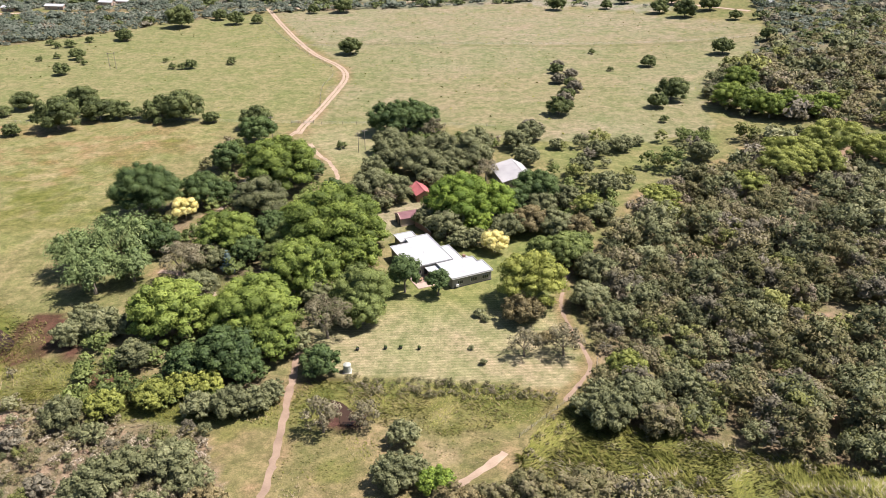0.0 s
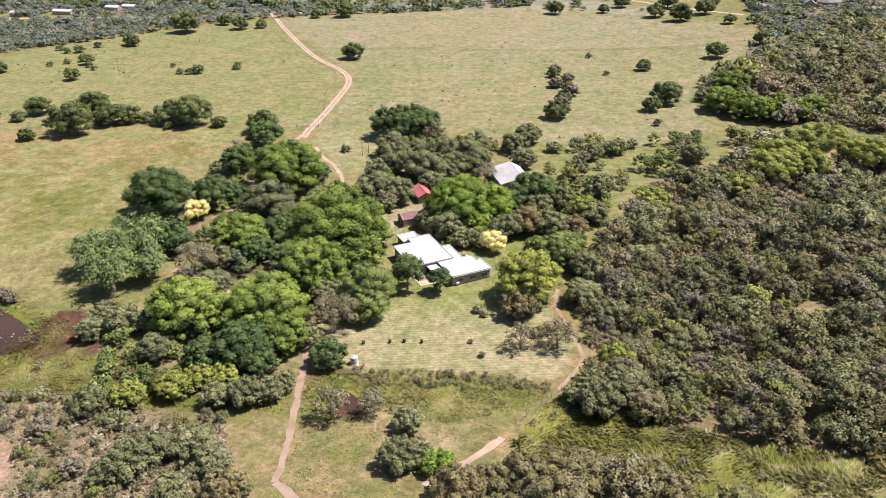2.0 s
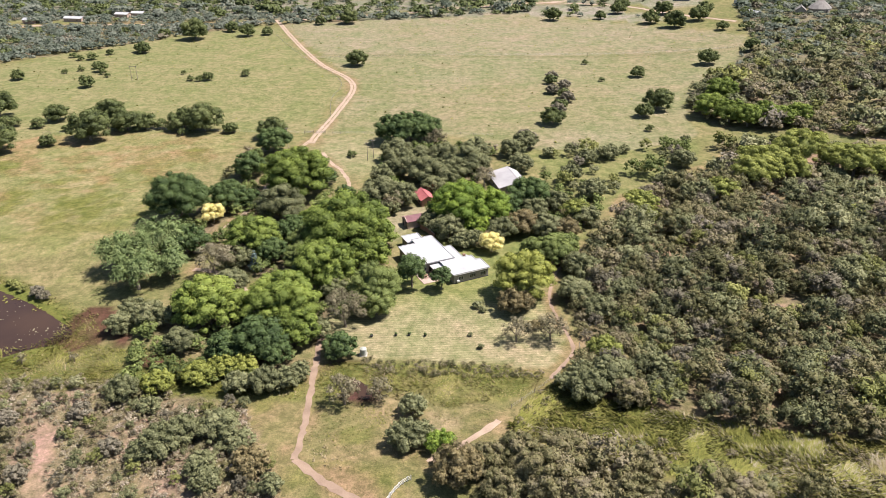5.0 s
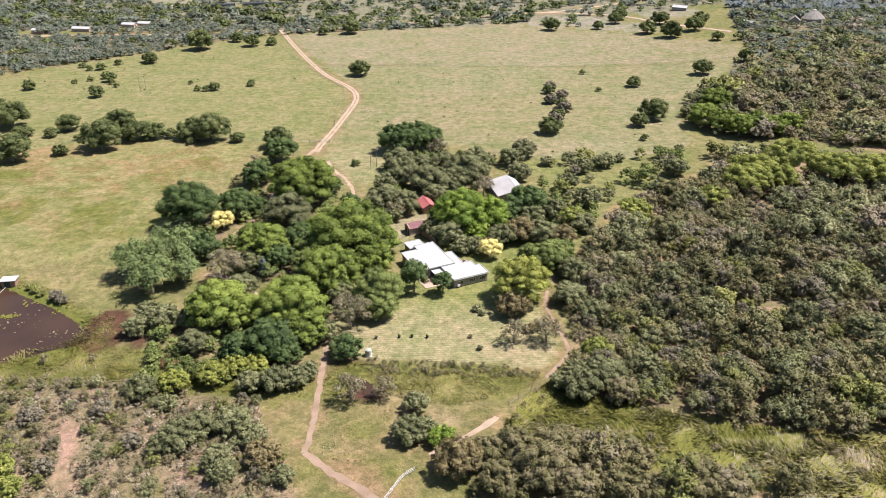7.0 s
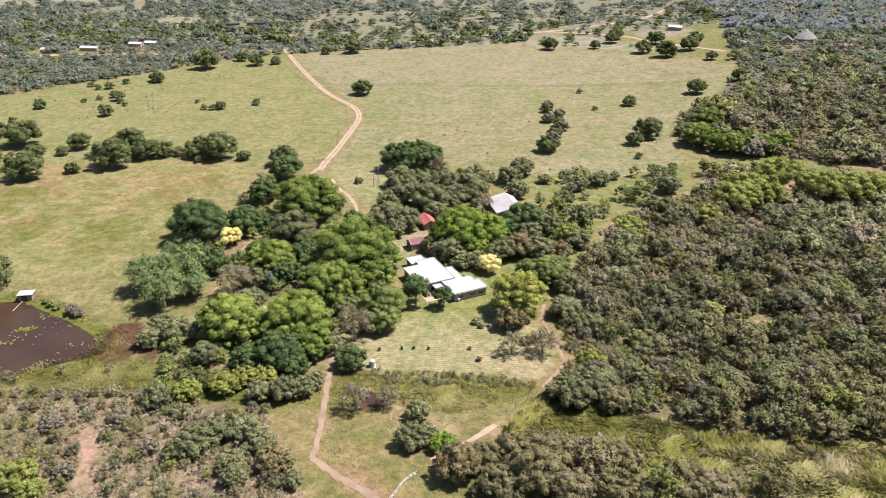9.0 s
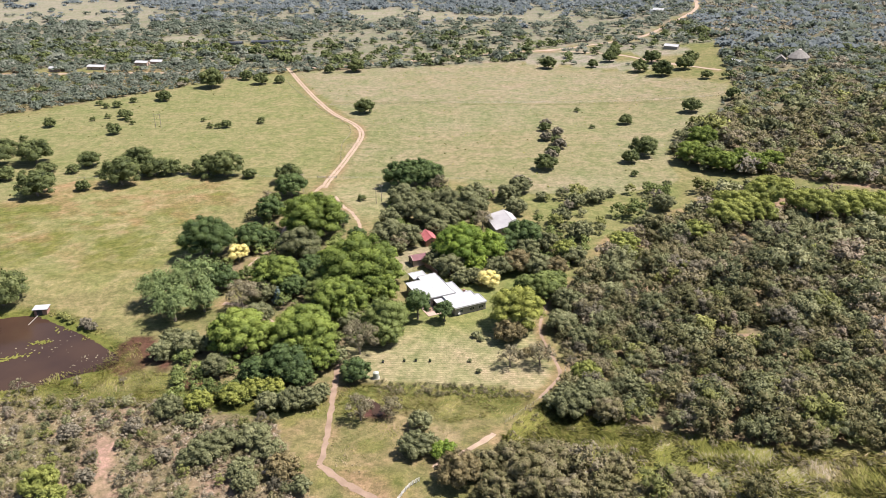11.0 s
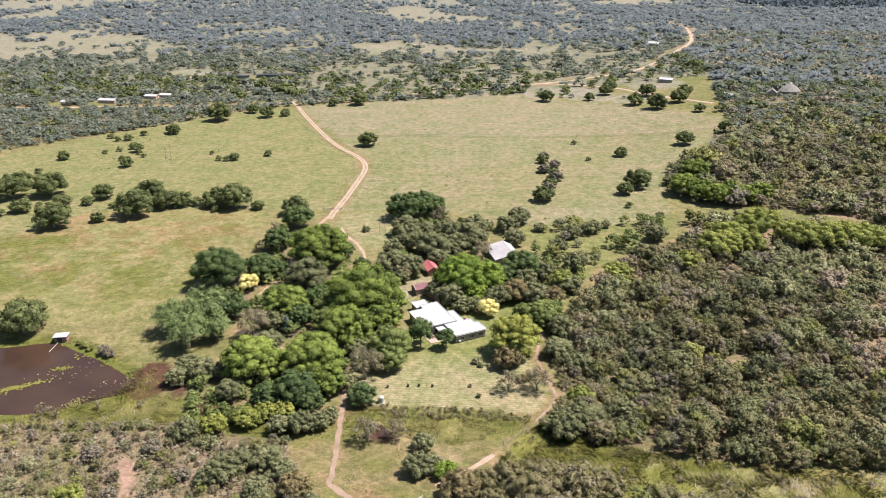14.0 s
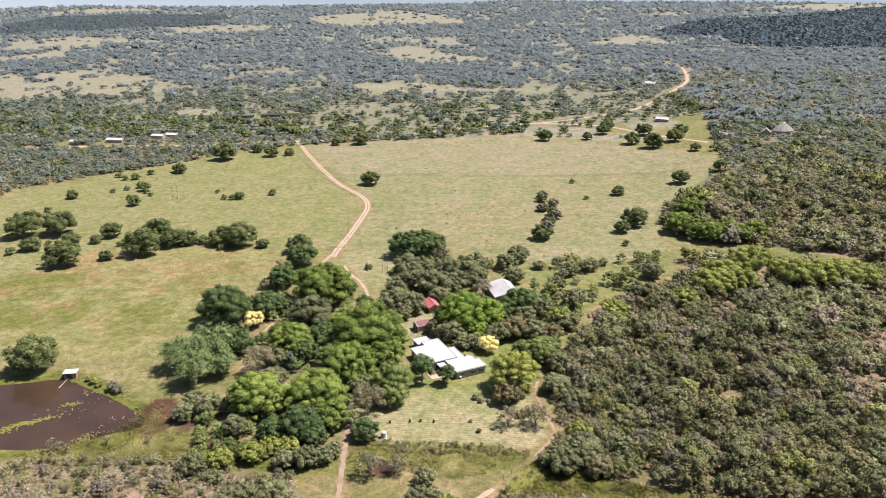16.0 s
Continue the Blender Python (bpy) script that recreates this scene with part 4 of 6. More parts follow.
plant("round", [(86.1, 412.5, 6.6), (123.7, 412.9, 4.5), (141.4, 432.6, 6.1), (156.8, 385.2, 6.7), (169.2, 365.2, 8.0), (173.6, 416.2, 7.6), (147.7, 446.6, 6.3), (202.8, 405.5, 6.4), (191.5, 382.2, 7.1), (59.5, 451.0, 4.2), (197.1, 343.7, 4.5), (193.8, 278.1, 5.2), (-142.8, 352.8, 5.9), (-129.1, 357.3, 4.1), (-74.6, 399.9, 7.4), (-96.2, 396.1, 4.4)], "roadside_tree", "round green tree beside the gravel road", "hedge")
plant("round", [(-201.4, 301.5, 4.2), (-225.1, 280.5, 3.3), (-212.0, 256.7, 3.1), (-247.2, 230.1, 3.7), (-239.7, 286.2, 2.5), (-158.2, 369.1, 5.2), (-201.6, 349.9, 4.1)], "pasture_bush", "small round dark bush in the pasture", "hedge", category="bush")
plant("round", [(-202.7, 241.9, 2.1), (-197.7, 235.6, 1.8), (-219.5, 250.6, 2.1), (-209.0, 228.4, 2.2), (-219.0, 294.4, 2.7), (-231.9, 277.9, 2.4), (-248.3, 200.1, 2.3), (-155.2, 242.8, 1.7), (-141.0, 226.3, 2.2)], "pasture_bush", "small round dark bush in the pasture", "hedge", category="bush")
plant("conifer", [(-58.5, 0.7, 2.0)], "conifer", "slender blue-grey conifer in the garden")
plant("round", [(-54.1, 263.4, 6.6), (107.5, 168.9, 7.7), (98.2, 156.7, 4.6), (112.3, 233.8, 4.3), (159.2, 253.9, 6.1), (51.4, 145.6, 5.8), (58.2, 169.4, 4.0), (60.0, 219.1, 3.6), (58.9, 199.8, 3.4), (63.3, 190.4, 3.4)], "field_tree", "lone dark green tree standing in the meadow", "hedge")
plant("round", [(66.0, 208.8, 3.8), (63.8, 183.0, 4.1), (61.3, 226.3, 3.7), (56.3, 162.4, 3.7), (58.0, 198.6, 3.7), (35.8, 115.7, 4.7)], "field_bush", "pale grey-leaved bush in the meadow", "silver", category="bush")
plant("round", [(-112.4, 135.9, 8.5), (-122.5, 139.1, 6.9), (-162.0, 151.5, 7.3), (-148.7, 136.7, 7.3), (-188.6, 151.9, 5.8), (-160.4, 122.9, 9.4), (-141.3, 139.2, 5.7), (-176.1, 115.1, 3.5), (-100.0, 132.9, 3.2), (-219.9, 157.5, 9.2), (-245.0, 172.5, 6.4), (-194.4, 107.2, 9.0), (-222.9, 130.0, 5.2), (-239.0, 152.6, 9.1), (-155.5, 2.5, 8.6), (-79.0, 125.6, 6.8)], "hedgerow_tree", "bushy green tree in a line between fields", "hedge")
plant("round", [(-136.6, 228.1, 3.4), (-117.0, 237.7, 2.8), (-146.5, 227.3, 2.1), (-200.4, 214.0, 3.9), (-206.3, 248.2, 4.1), (-198.7, 297.9, 4.9), (-177.0, 341.8, 9.5), (89.8, 225.2, 1.8), (86.8, 265.5, 2.0), (95.3, 135.0, 2.0), (-39.6, 100.7, 2.0), (-204.3, 226.8, 2.1), (-226.4, 244.2, 1.9)], "pasture_bush", "small round dark bush in the pasture", "hedge", category="bush")
hedge = np.random.default_rng(61)
line = spline([(-240, 118), (-215, 140), (-186, 140), (-143, 137), (-96, 132)], 6)
plant("bush", [(round(p[0] + hedge.normal(0, 2.5), 1), round(p[1] + hedge.normal(0, 3), 1), round(hedge.uniform(1.6, 3.4), 1)) for p in line], "hedgerow_bush", "green bush in a line between fields", "hedge", category="bush")
plant("dark", [(129.0, 154.4, 7.7), (135.7, 145.0, 7.5), (141.5, 137.3, 6.8), (150.5, 138.9, 7.3), (157.0, 136.6, 6.1), (165.3, 139.1, 6.1), (142.8, 179.9, 8.2)], "grove_tree", "green tree in a dense grove at the meadow edge", "broad")
plant("acacia", [(142.5, 82.0, 11.3), (128.6, 76.9, 9.1), (122.5, 68.3, 7.9), (131.2, 68.0, 7.9), (123.6, 85.5, 6.3), (157.4, 77.2, 9.1), (101.6, 53.3, 6.6), (69.5, 41.8, 6.3), (45.2, 36.1, 5.3), (69.8, 32.0, 5.2), (159.2, 71.5, 9.8), (171.4, 69.5, 9.5), (183.1, 68.2, 9.7), (118.1, 64.5, 9.0), (183, 84, 6.2)], "acacia", "lime green flat-topped acacia in the bush", "acacia")
plant("olive", [(41.5, -26.7, 4.1), (36.9, -17.3, 4.9), (41.3, -5.1, 5.2), (39.8, -1.1, 4.6), (33.1, -62.3, 5.0), (33.0, -54.5, 3.5), (28.8, -58.4, 2.9), (39.8, -57.1, 5.2)], "edge_tree", "green tree at the edge of the bush")
plant("olive", [(7.4, -89.5, 4.1), (14.3, -87.9, 4.8), (23.2, -88.6, 5.5), (29.1, -90.5, 3.4), (10.5, -97.6, 4.2), (19.0, -95.8, 6.0), (26.7, -85.5, 3.9), (25.8, -99.7, 4.7), (34.2, -99.2, 4.8), (41.1, -100.3, 4.1), (49.8, -98.4, 5.4), (55.5, -99.5, 4.8), (39.0, -91.2, 4.4)], "spur_tree", "grey-green bushy tree on the near slope", "bush")
plant("olive", [(-75.3, -62.6, 4.0), (-67.1, -67.5, 2.7), (-59.1, -83.5, 4.6), (-62.0, -85.4, 3.4), (-56.1, -79.3, 4.0), (-48.5, -77.9, 4.6), (-48.6, -90.4, 3.2), (-33.8, -95.4, 2.6), (-42.8, -82.9, 3.3), (-46.3, -95.1, 3.1)], "heath_tree", "low grey-green bushy tree on the heath")
plant("olive", [(-69.4, -83.7, 2.5), (-97.0, -73.3, 2.9), (-84.3, -92.5, 2.4), (-82.0, -69.7, 2.7)], "heath_tree", "pale grey bush on the heath", "silver")
plant("olive", [(-92.6, -96.1, 4.5), (-88.5, -99, 3.2)], "heath_tree", "yellow-green bush on the heath", "acacia")
plant("olive", [(-38.6, -90.4, 3.8)], "bronze_tree", "bronze-brown leafless-looking tree on the heath", "brown")

plant("dark", [(33.2, 58.5, 4.4), (-50.2, 19.1, 5.8), (-54.1, 6.4, 4.7), (-36.7, 53.7, 3.8)], "garden_tree", "dense dark green evergreen tree in the garden")
plant("olive", [(1.0, 22.3, 5.6), (-4.7, 29.3, 4.3), (9.2, 16.6, 3.6), (5.0, 16.0, 3.6)], "yard_tree", "dull olive tree against the back of the house", "olive")
plant("olive", [(58.4, 92, 4.4), (70.4, 99.2, 4.0), (34.9, 113.9, 4.9), (77.4, 106, 2.7), (44.3, 101, 3.0)], "glade_bush", "grey-green bush in the grassy glade", "olive", category="bush")
plant("olive", [(19.4, -23.9, 5.0)], "bronze_tree", "bronze-grey tree beside the lime green one", "brown")
plant("tall", [(-9.9, -10.1, 4.5), (-1.3, -11.6, 3.3)], "patio_tree", "dark green tree with a bare trunk by the patio", "dark")
plant("olive", [(19.4, 22.2, 5.2), (33.9, 24.0, 5.6), (31.4, 39.0, 5.0)], "olive_tree", "olive green round-headed tree")
plant("olive", [(26.5, 26.3, 5.8), (40.3, 21.8, 4.8)], "bronze_tree", "bronze-leaved tree behind the house", "brown")
plant("olive", [(39.3, 44.1, 5.1), (48.2, 32.8, 5.2), (54.5, 55.6, 5.2), (84.5, 62.5, 5.8), (49.3, 72.6, 4.6), (97.2, 88.0, 5.2), (-10.5, 89.8, 6.4), (-0.9, 89.9, 6.4), (3.1, 72.7, 6.0), (-4.5, 61.0, 5.0), (-24.0, 72.1, 5.0), (13.6, 84.7, 5.2), (-19.8, 42.3, 3.6)], "olive_tree", "olive green round-headed tree")
plant("broad", [(-24.6, 3.3, 7.2)], "shade_tree", "large fresh green shade tree with a billowing crown")
plant("olive", [(-60.6, 20.9, 5.8), (-44.8, 11.9, 5.6), (-44, 2, 5.5)], "garden_tree", "mid-green leafy tree in the shade of taller ones", "fresh")
plant("olive", [(-63.4, 3.1, 4.6), (-62.5, -13.1, 5.0), (-31.6, -17.4, 4.2), (-25.2, -23.9, 4.1), (-33.9, -37.0, 3.9), (-28.2, -45.3, 3.1), (-87.2, -24.3, 4.1), (-88.2, -31.4, 4.0)], "olive_tree", "olive green round-headed tree")

plant("bush", [(6.6, -35.9, 0.7), (9.0, -41.8, 0.9), (9.0, -21.7, 1.4), (10.5, -24, 1.0)], "sapling", "small young bush planted in the lawn", "olive", category="bush")
plant("bush", [(-131.5, -5.2, 1.3), (-129.0, -7.2, 1.5), (-126.2, -9.4, 1.2)], "shore_bush", "small round green bush on the pond bank", "moss", category="bush")
plant("olive", [(-120.2, -12.0, 2.2), (-117.6, -13.6, 2.0)], "shore_bush", "low grey-leaved bush on the pond bank", "silver", category="bush")
plant("bush", [(23.5, -33.0, 1.7), (25.5, -31.5, 1.4)], "garden_shrub", "low bronze-red garden shrub", "brown", category="bush")
plant("grey", [(-122.5, -50.5, 2.4), (-118, -51.5, 1.8), (-108, -46, 1.6), (-95, -45, 1.4)], "dry_shrub", "bleached dry shrub beside the pond", category="bush")

# ---------------------------------------------------------------- the bush
def scatter(x0, x1, y0, y1, cell, seed):
    rng = np.random.default_rng(seed)
    X, Y = np.meshgrid(np.arange(x0, x1, cell), np.arange(y0, y1, cell))
    x, y = X.ravel() + rng.uniform(0, cell, X.size), Y.ravel() + rng.uniform(0, cell, X.size)
    seen = np.abs(x) < 22 + (y + 250) * 0.61
    x, y = x[seen], y[seen]
    ok = rng.random(len(x)) < bush_density(x, y)
    return x[ok], y[ok], rng


def clear_of_trees(x, y, share=0.7):
    ok = np.ones(len(x), bool)
    for tx, ty, tr in TAKEN:
        ok &= np.hypot(x - tx, y - ty) > tr * share
    return ok


def stuff(name, x, y, r, protos, tint, label, mat):
    """Many plants nobody could count, as one mesh."""
    rng = np.random.default_rng(len(x))
    V, T, C, N, at = [], [], [], [], 0
    z = height(x, y)
    turn = rng.uniform(0, 2 * math.pi, len(x))
    pick = rng.integers(0, len(protos), len(x))
    for k in range(len(x)):
        v, t, own, soft = protos[pick[k]]
        ca, sa = math.cos(turn[k]), math.sin(turn[k])
        c, s = ca * r[k], sa * r[k]
        N.append(soft @ np.array(((ca, sa, 0), (-sa, ca, 0), (0, 0, 1))))
        w = np.empty_like(v)
        w[:, 0], w[:, 1] = v[:, 0] * c - v[:, 1] * s + x[k], v[:, 0] * s + v[:, 1] * c + y[k]
        w[:, 2] = np.maximum(v[:, 2] * r[k], -0.1) + z[k]
        V.append(w)
        T.append(t + at)
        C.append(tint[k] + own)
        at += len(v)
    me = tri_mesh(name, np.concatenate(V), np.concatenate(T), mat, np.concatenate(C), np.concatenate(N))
    return tagged(new(name, me), label, "bush", kind="stuff")


def unit_crowns(count, lobes, leaf, cover, seed, core=0.78, half=0.75, lobe=0.42, centre=0.75, loose=1.3, up=0.15):
    out = []
    for k in range(count):
        rng = np.random.default_rng(seed + k)
        v, t, own, soft = crown_arrays(rng, 1.0, half, lobes, leaf, cover, lobe, core, loose, -0.15, True, up)
        out.append((v + (0, 0, centre), t, own, soft))
    return out


def tint_for(x, y, rng):
    return np.clip(0.0 + 0.7 * rough_noise(x, y, 19, 71) + rng.normal(0, 0.27, len(x)), 0, 0.85)


near = unit_crowns(12, 16, 0.11, 0.78, 100, 0.76, 0.95, 0.29, 0.9)
mid = unit_crowns(10, 9, 0.2, 0.75, 200, 0.74, 0.85, 0.35, 0.72, 1.3, 0.35)
low = unit_crowns(10, 4, 0.3, 0.65, 300, 0.74, 0.5, 0.5, 0.42, 1.3, 0.6)
thin = unit_crowns(8, 3, 0.46, 0.55, 350, 0.75, 0.36, 0.56, 0.28, 1.3, 1.0)
far = unit_crowns(6, 2, 0.7, 0.4, 400, 0.8, 0.24, 0.7, 0.18, 1.3, 1.2)

hx, hy, hrng = scatter(-130, -24, -112, -50, 1.75, 15)
ok = inside(hx, hy, HEATH, 3, 5)
hx, hy = hx[ok], hy[ok]
twigs = unit_crowns(8, 5, 0.24, 0.8, 500, 0.55, 0.9, 0.4, 0.7)
hr = hrng.uniform(0.6, 1.2, len(hx)) ** 2 * (0.6 + 0.8 * rough_noise(hx, hy, 12, 78))
ht = np.clip(hrng.normal(0.68, 0.22, len(hx)), 0.2, 1.0)
grey = hrng.random(len(hx)) < 0.55
stuff("heath", hx[~grey], hy[~grey], hr[~grey], twigs, ht[~grey], "low grey heath and dry twiggy scrub", LEAVES["bush"])
stuff("heath", hx[grey], hy[grey], 0.9 * hr[grey], twigs, ht[grey] - 0.1, "low straw-coloured heath", LEAVES["straw"])
REEDS = [(-22, -46.5), (9, -49), (24, -52), (26, -55), (6, -54), (-20, -52.5)]
rng = np.random.default_rng(33)
rx, ry = rng.uniform(-23, 27, 480), rng.uniform(-56, -46, 480)
ok = inside(rx, ry, REEDS, 1.2, 95)
rx, ry = rx[ok], ry[ok]
stuff("reeds", rx, ry, rng.uniform(0.3, 0.75, len(rx)) * (0.4 + 1.2 * rough_noise(rx, ry, 5, 96)), twigs, np.clip(rng.normal(0.45, 0.25, len(rx)), 0, 0.9), "dark rank reeds and scrub along the ditch", LEAVES["bush"])
bx, by, rng = scatter(-130, 260, -112, 130, 4.05, 5)
ok = clear_of_trees(bx, by)
bx, by = bx[ok], by[ok]
heath = inside(bx, by, HEATH, 4, 47)
br = np.where(heath, rng.uniform(0.7, 1.9, len(bx)), np.clip(rng.lognormal(0.98, 0.36, len(bx)), 1.2, 5.4) * (0.75 + 0.6 * rough_noise(bx, by, 30, 77)))
bt = tint_for(bx, by, rng) + 0.3 * heath
green = np.zeros(len(bx), bool)
for poly in GARDENS:
    green |= inside(bx, by, poly, 2, 90)
br = np.where(green, rng.uniform(1.6, 3.0, len(bx)), br)
brook = inside(bx, by, STREAM, 2, 94) & ~green
br = np.where(brook, rng.uniform(0.5, 1.1, len(bx)), br)
# the nearest stand as single shrubs, the rest as one mass
single = np.zeros(len(bx), bool)
stretch = np.where((bx > 33) & (bx < 110) & (by < -20) & (by > -80))[0][:170]
single[stretch] = True
stretch = np.where(heath & (bx > -110) & (by > -100))[0][:120]
single[stretch] = True
SHRUBS = [
    new("shrub", tri_mesh("shrub", v, t, LEAVES[leaf], shade + own, soft))
    for (v, t, own, soft), (leaf, shade) in zip(near, (("olive", 0.3), ("bush", 0.3), ("olive", 0.42), ("silver", 0.34), ("bush", 0.1), ("bush", 0.42), ("olive", 0.2), ("moss", 0.35), ("bush", 0.2), ("silver", 0.25), ("olive", 0.12), ("moss", 0.15)))
]
for n in np.where(single)[0]:
    ob = copy_thing(SHRUBS[n % len(SHRUBS)], pose(bx[n], by[n], float(height(bx[n], by[n])), 0, 0, random.uniform(0, 360)))
    ob.scale = (br[n],) * 3
    tagged(ob, "grey-green bushveld shrub with dry twigs", "shrub", "bushveld shrubs")
for ob in SHRUBS:
    bpy.data.objects.remove(ob)
for base in PROTOS.values():
    for c in list(base.children):
        bpy.data.objects.remove(c)
    bpy.data.objects.remove(base)
mass = green & ~single
stuff("undergrowth", bx[mass], by[mass], br[mass], mid, 0.75 * bt[mass], "dark green garden undergrowth", LEAVES["fresh"])
single |= green
SORTS = [("olive", "dense olive green bushveld"), ("bush", "dense grey-brown bushveld"), ("silver", "silvery grey bushveld"), ("moss", "dull yellow-green bushes in the bushveld")]


def mixed(name, x, y, r, protos, tint, rng, lime=0.93, first="olive", second="bush"):
    """The bush as its four sorts of plant, in drifts."""
    u = np.clip(0.5 + 0.75 * (rough_noise(x, y, 13, 72) - 0.5) + rng.normal(0, 0.28, len(x)), 0, 1)
    sort = np.digitize(u, (0.34, 0.76, lime))
    for k, (leaf, label) in enumerate(SORTS):
        at = sort == k
        if not at.any():
            continue
        stuff(name, x[at], y[at], r[at] * (1.16, 1.0, 0.95, 1.1)[k], protos, tint[at] * (0.85, 1.0, 0.95, 0.8)[k] + 0.04, label, LEAVES[(first, second, leaf, leaf)[k]])


glade = ~single & inside(bx, by, THICKET, 4, 4)
mixed("glade_scrub", bx[glade], by[glade], 0.85 * br[glade], near, 0.15 + 0.7 * bt[glade], rng, 0.85, "fresh", "olive")
single |= glade
close = ~single & (by < 62) & (bx < 150)
mixed("bushveld", bx[close], by[close], br[close], near, bt[close], rng)
single |= close
mixed("bushveld", bx[~single], by[~single], br[~single], mid, bt[~single], rng)

bx, by, rng = scatter(-420, 420, 130, 430, 5.3, 6)
ok = clear_of_trees(bx, by)
bx, by = bx[ok], by[ok]
br, bt = np.clip(rng.lognormal(1.12, 0.34, len(bx)), 1.3, 6.5) * (0.7 + 0.6 * rough_noise(bx, by, 30, 79)), 0.10 + 0.75 * tint_for(bx, by, rng)
# share of haze-tinted leaves grows with distance
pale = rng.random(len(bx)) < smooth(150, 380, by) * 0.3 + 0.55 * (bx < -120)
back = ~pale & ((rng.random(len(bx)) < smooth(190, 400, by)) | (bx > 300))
mixed("bushveld", bx[back], by[back], br[back], low, 0.1 + 0.7 * bt[back], rng, 1.1, "hedge", "savanna")
pale |= back
front = ~pale & (by < 240)
mixed("bushveld", bx[front], by[front], br[front], mid, 0.8 * bt[front], rng, 0.98)
front = ~pale & ~front
mixed("bushveld", bx[front], by[front], br[front], low, 0.75 * bt[front], rng, 0.98)
pale &= ~back
stuff("bushveld", bx[pale], by[pale], br[pale], low, bt[pale], "thornveld beyond the fields, greyed in colour for haze", LEAVES["savanna"])
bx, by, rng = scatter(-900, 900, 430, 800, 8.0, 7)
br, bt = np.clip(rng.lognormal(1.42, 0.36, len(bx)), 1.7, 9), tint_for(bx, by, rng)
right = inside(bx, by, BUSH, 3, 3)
# haze-tinted leaves replace olive and grey-brown; labels keep the near sorts
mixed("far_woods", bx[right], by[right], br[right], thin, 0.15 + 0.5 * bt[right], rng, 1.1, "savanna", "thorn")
bx, by, br, bt = bx[~right], by[~right], br[~right], bt[~right]
# bluer haze-tinted leaves take over with distance
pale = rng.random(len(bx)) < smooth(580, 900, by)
lush = ~pale & (rng.random(len(bx)) < 0.6 * smooth(640, 480, by))
stuff("far_woods", bx[lush], by[lush], br[lush], low, 0.15 + 0.5 * bt[lush], "green wooded savanna beyond the road", LEAVES["hedge"])
pale |= lush
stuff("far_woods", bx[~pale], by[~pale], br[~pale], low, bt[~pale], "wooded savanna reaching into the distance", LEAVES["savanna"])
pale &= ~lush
stuff("far_woods", bx[pale], by[pale], br[pale], thin, bt[pale], "distant thornveld with haze put into its colour", LEAVES["thorn"])
# the farther woods wear the haze-tinted leaves throughout
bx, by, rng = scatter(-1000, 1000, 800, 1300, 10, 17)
ok = ~inside(bx, by, CLOUD_SHADE_EAST, 12, 6)
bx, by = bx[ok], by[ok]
stuff("far_woods", bx, by, np.clip(rng.lognormal(1.62, 0.34, len(bx)), 2.4, 10), thin, tint_for(bx, by, rng), "thornveld farther off with haze put into its colour", LEAVES["thorn"])
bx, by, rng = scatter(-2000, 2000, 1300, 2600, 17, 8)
ok = ~inside(bx, by, CLOUD_SHADE_EAST, 12, 6) & ~inside(bx, by, CLOUD_SHADE_WEST, 110, 7)
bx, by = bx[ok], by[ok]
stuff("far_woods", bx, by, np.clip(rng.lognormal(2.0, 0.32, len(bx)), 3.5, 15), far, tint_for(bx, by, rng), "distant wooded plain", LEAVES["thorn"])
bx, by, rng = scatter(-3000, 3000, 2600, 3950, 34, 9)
ok = ~inside(bx, by, CLOUD_SHADE_EAST, 12, 6) & ~inside(bx, by, CLOUD_SHADE_WEST, 110, 7)
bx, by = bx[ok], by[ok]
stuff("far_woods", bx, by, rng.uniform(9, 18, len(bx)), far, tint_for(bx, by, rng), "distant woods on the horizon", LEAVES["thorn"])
# trees coloured dark so that the two stretches read as under cloud
for poly, edge, seed in ((CLOUD_SHADE_EAST, 12, 6), (CLOUD_SHADE_WEST, 110, 7)):
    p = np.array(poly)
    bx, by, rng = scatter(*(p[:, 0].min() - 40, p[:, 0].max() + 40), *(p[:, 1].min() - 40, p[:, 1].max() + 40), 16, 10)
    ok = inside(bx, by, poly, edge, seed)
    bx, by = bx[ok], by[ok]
    stuff("far_woods", bx, by, rng.uniform(6.5, 12, len(bx)), far, 0.5 * tint_for(bx, by, rng), "distant trees coloured dark to stand for cloud shadow", LEAVES["forest" if seed == 6 else "cloud_dimmed"])

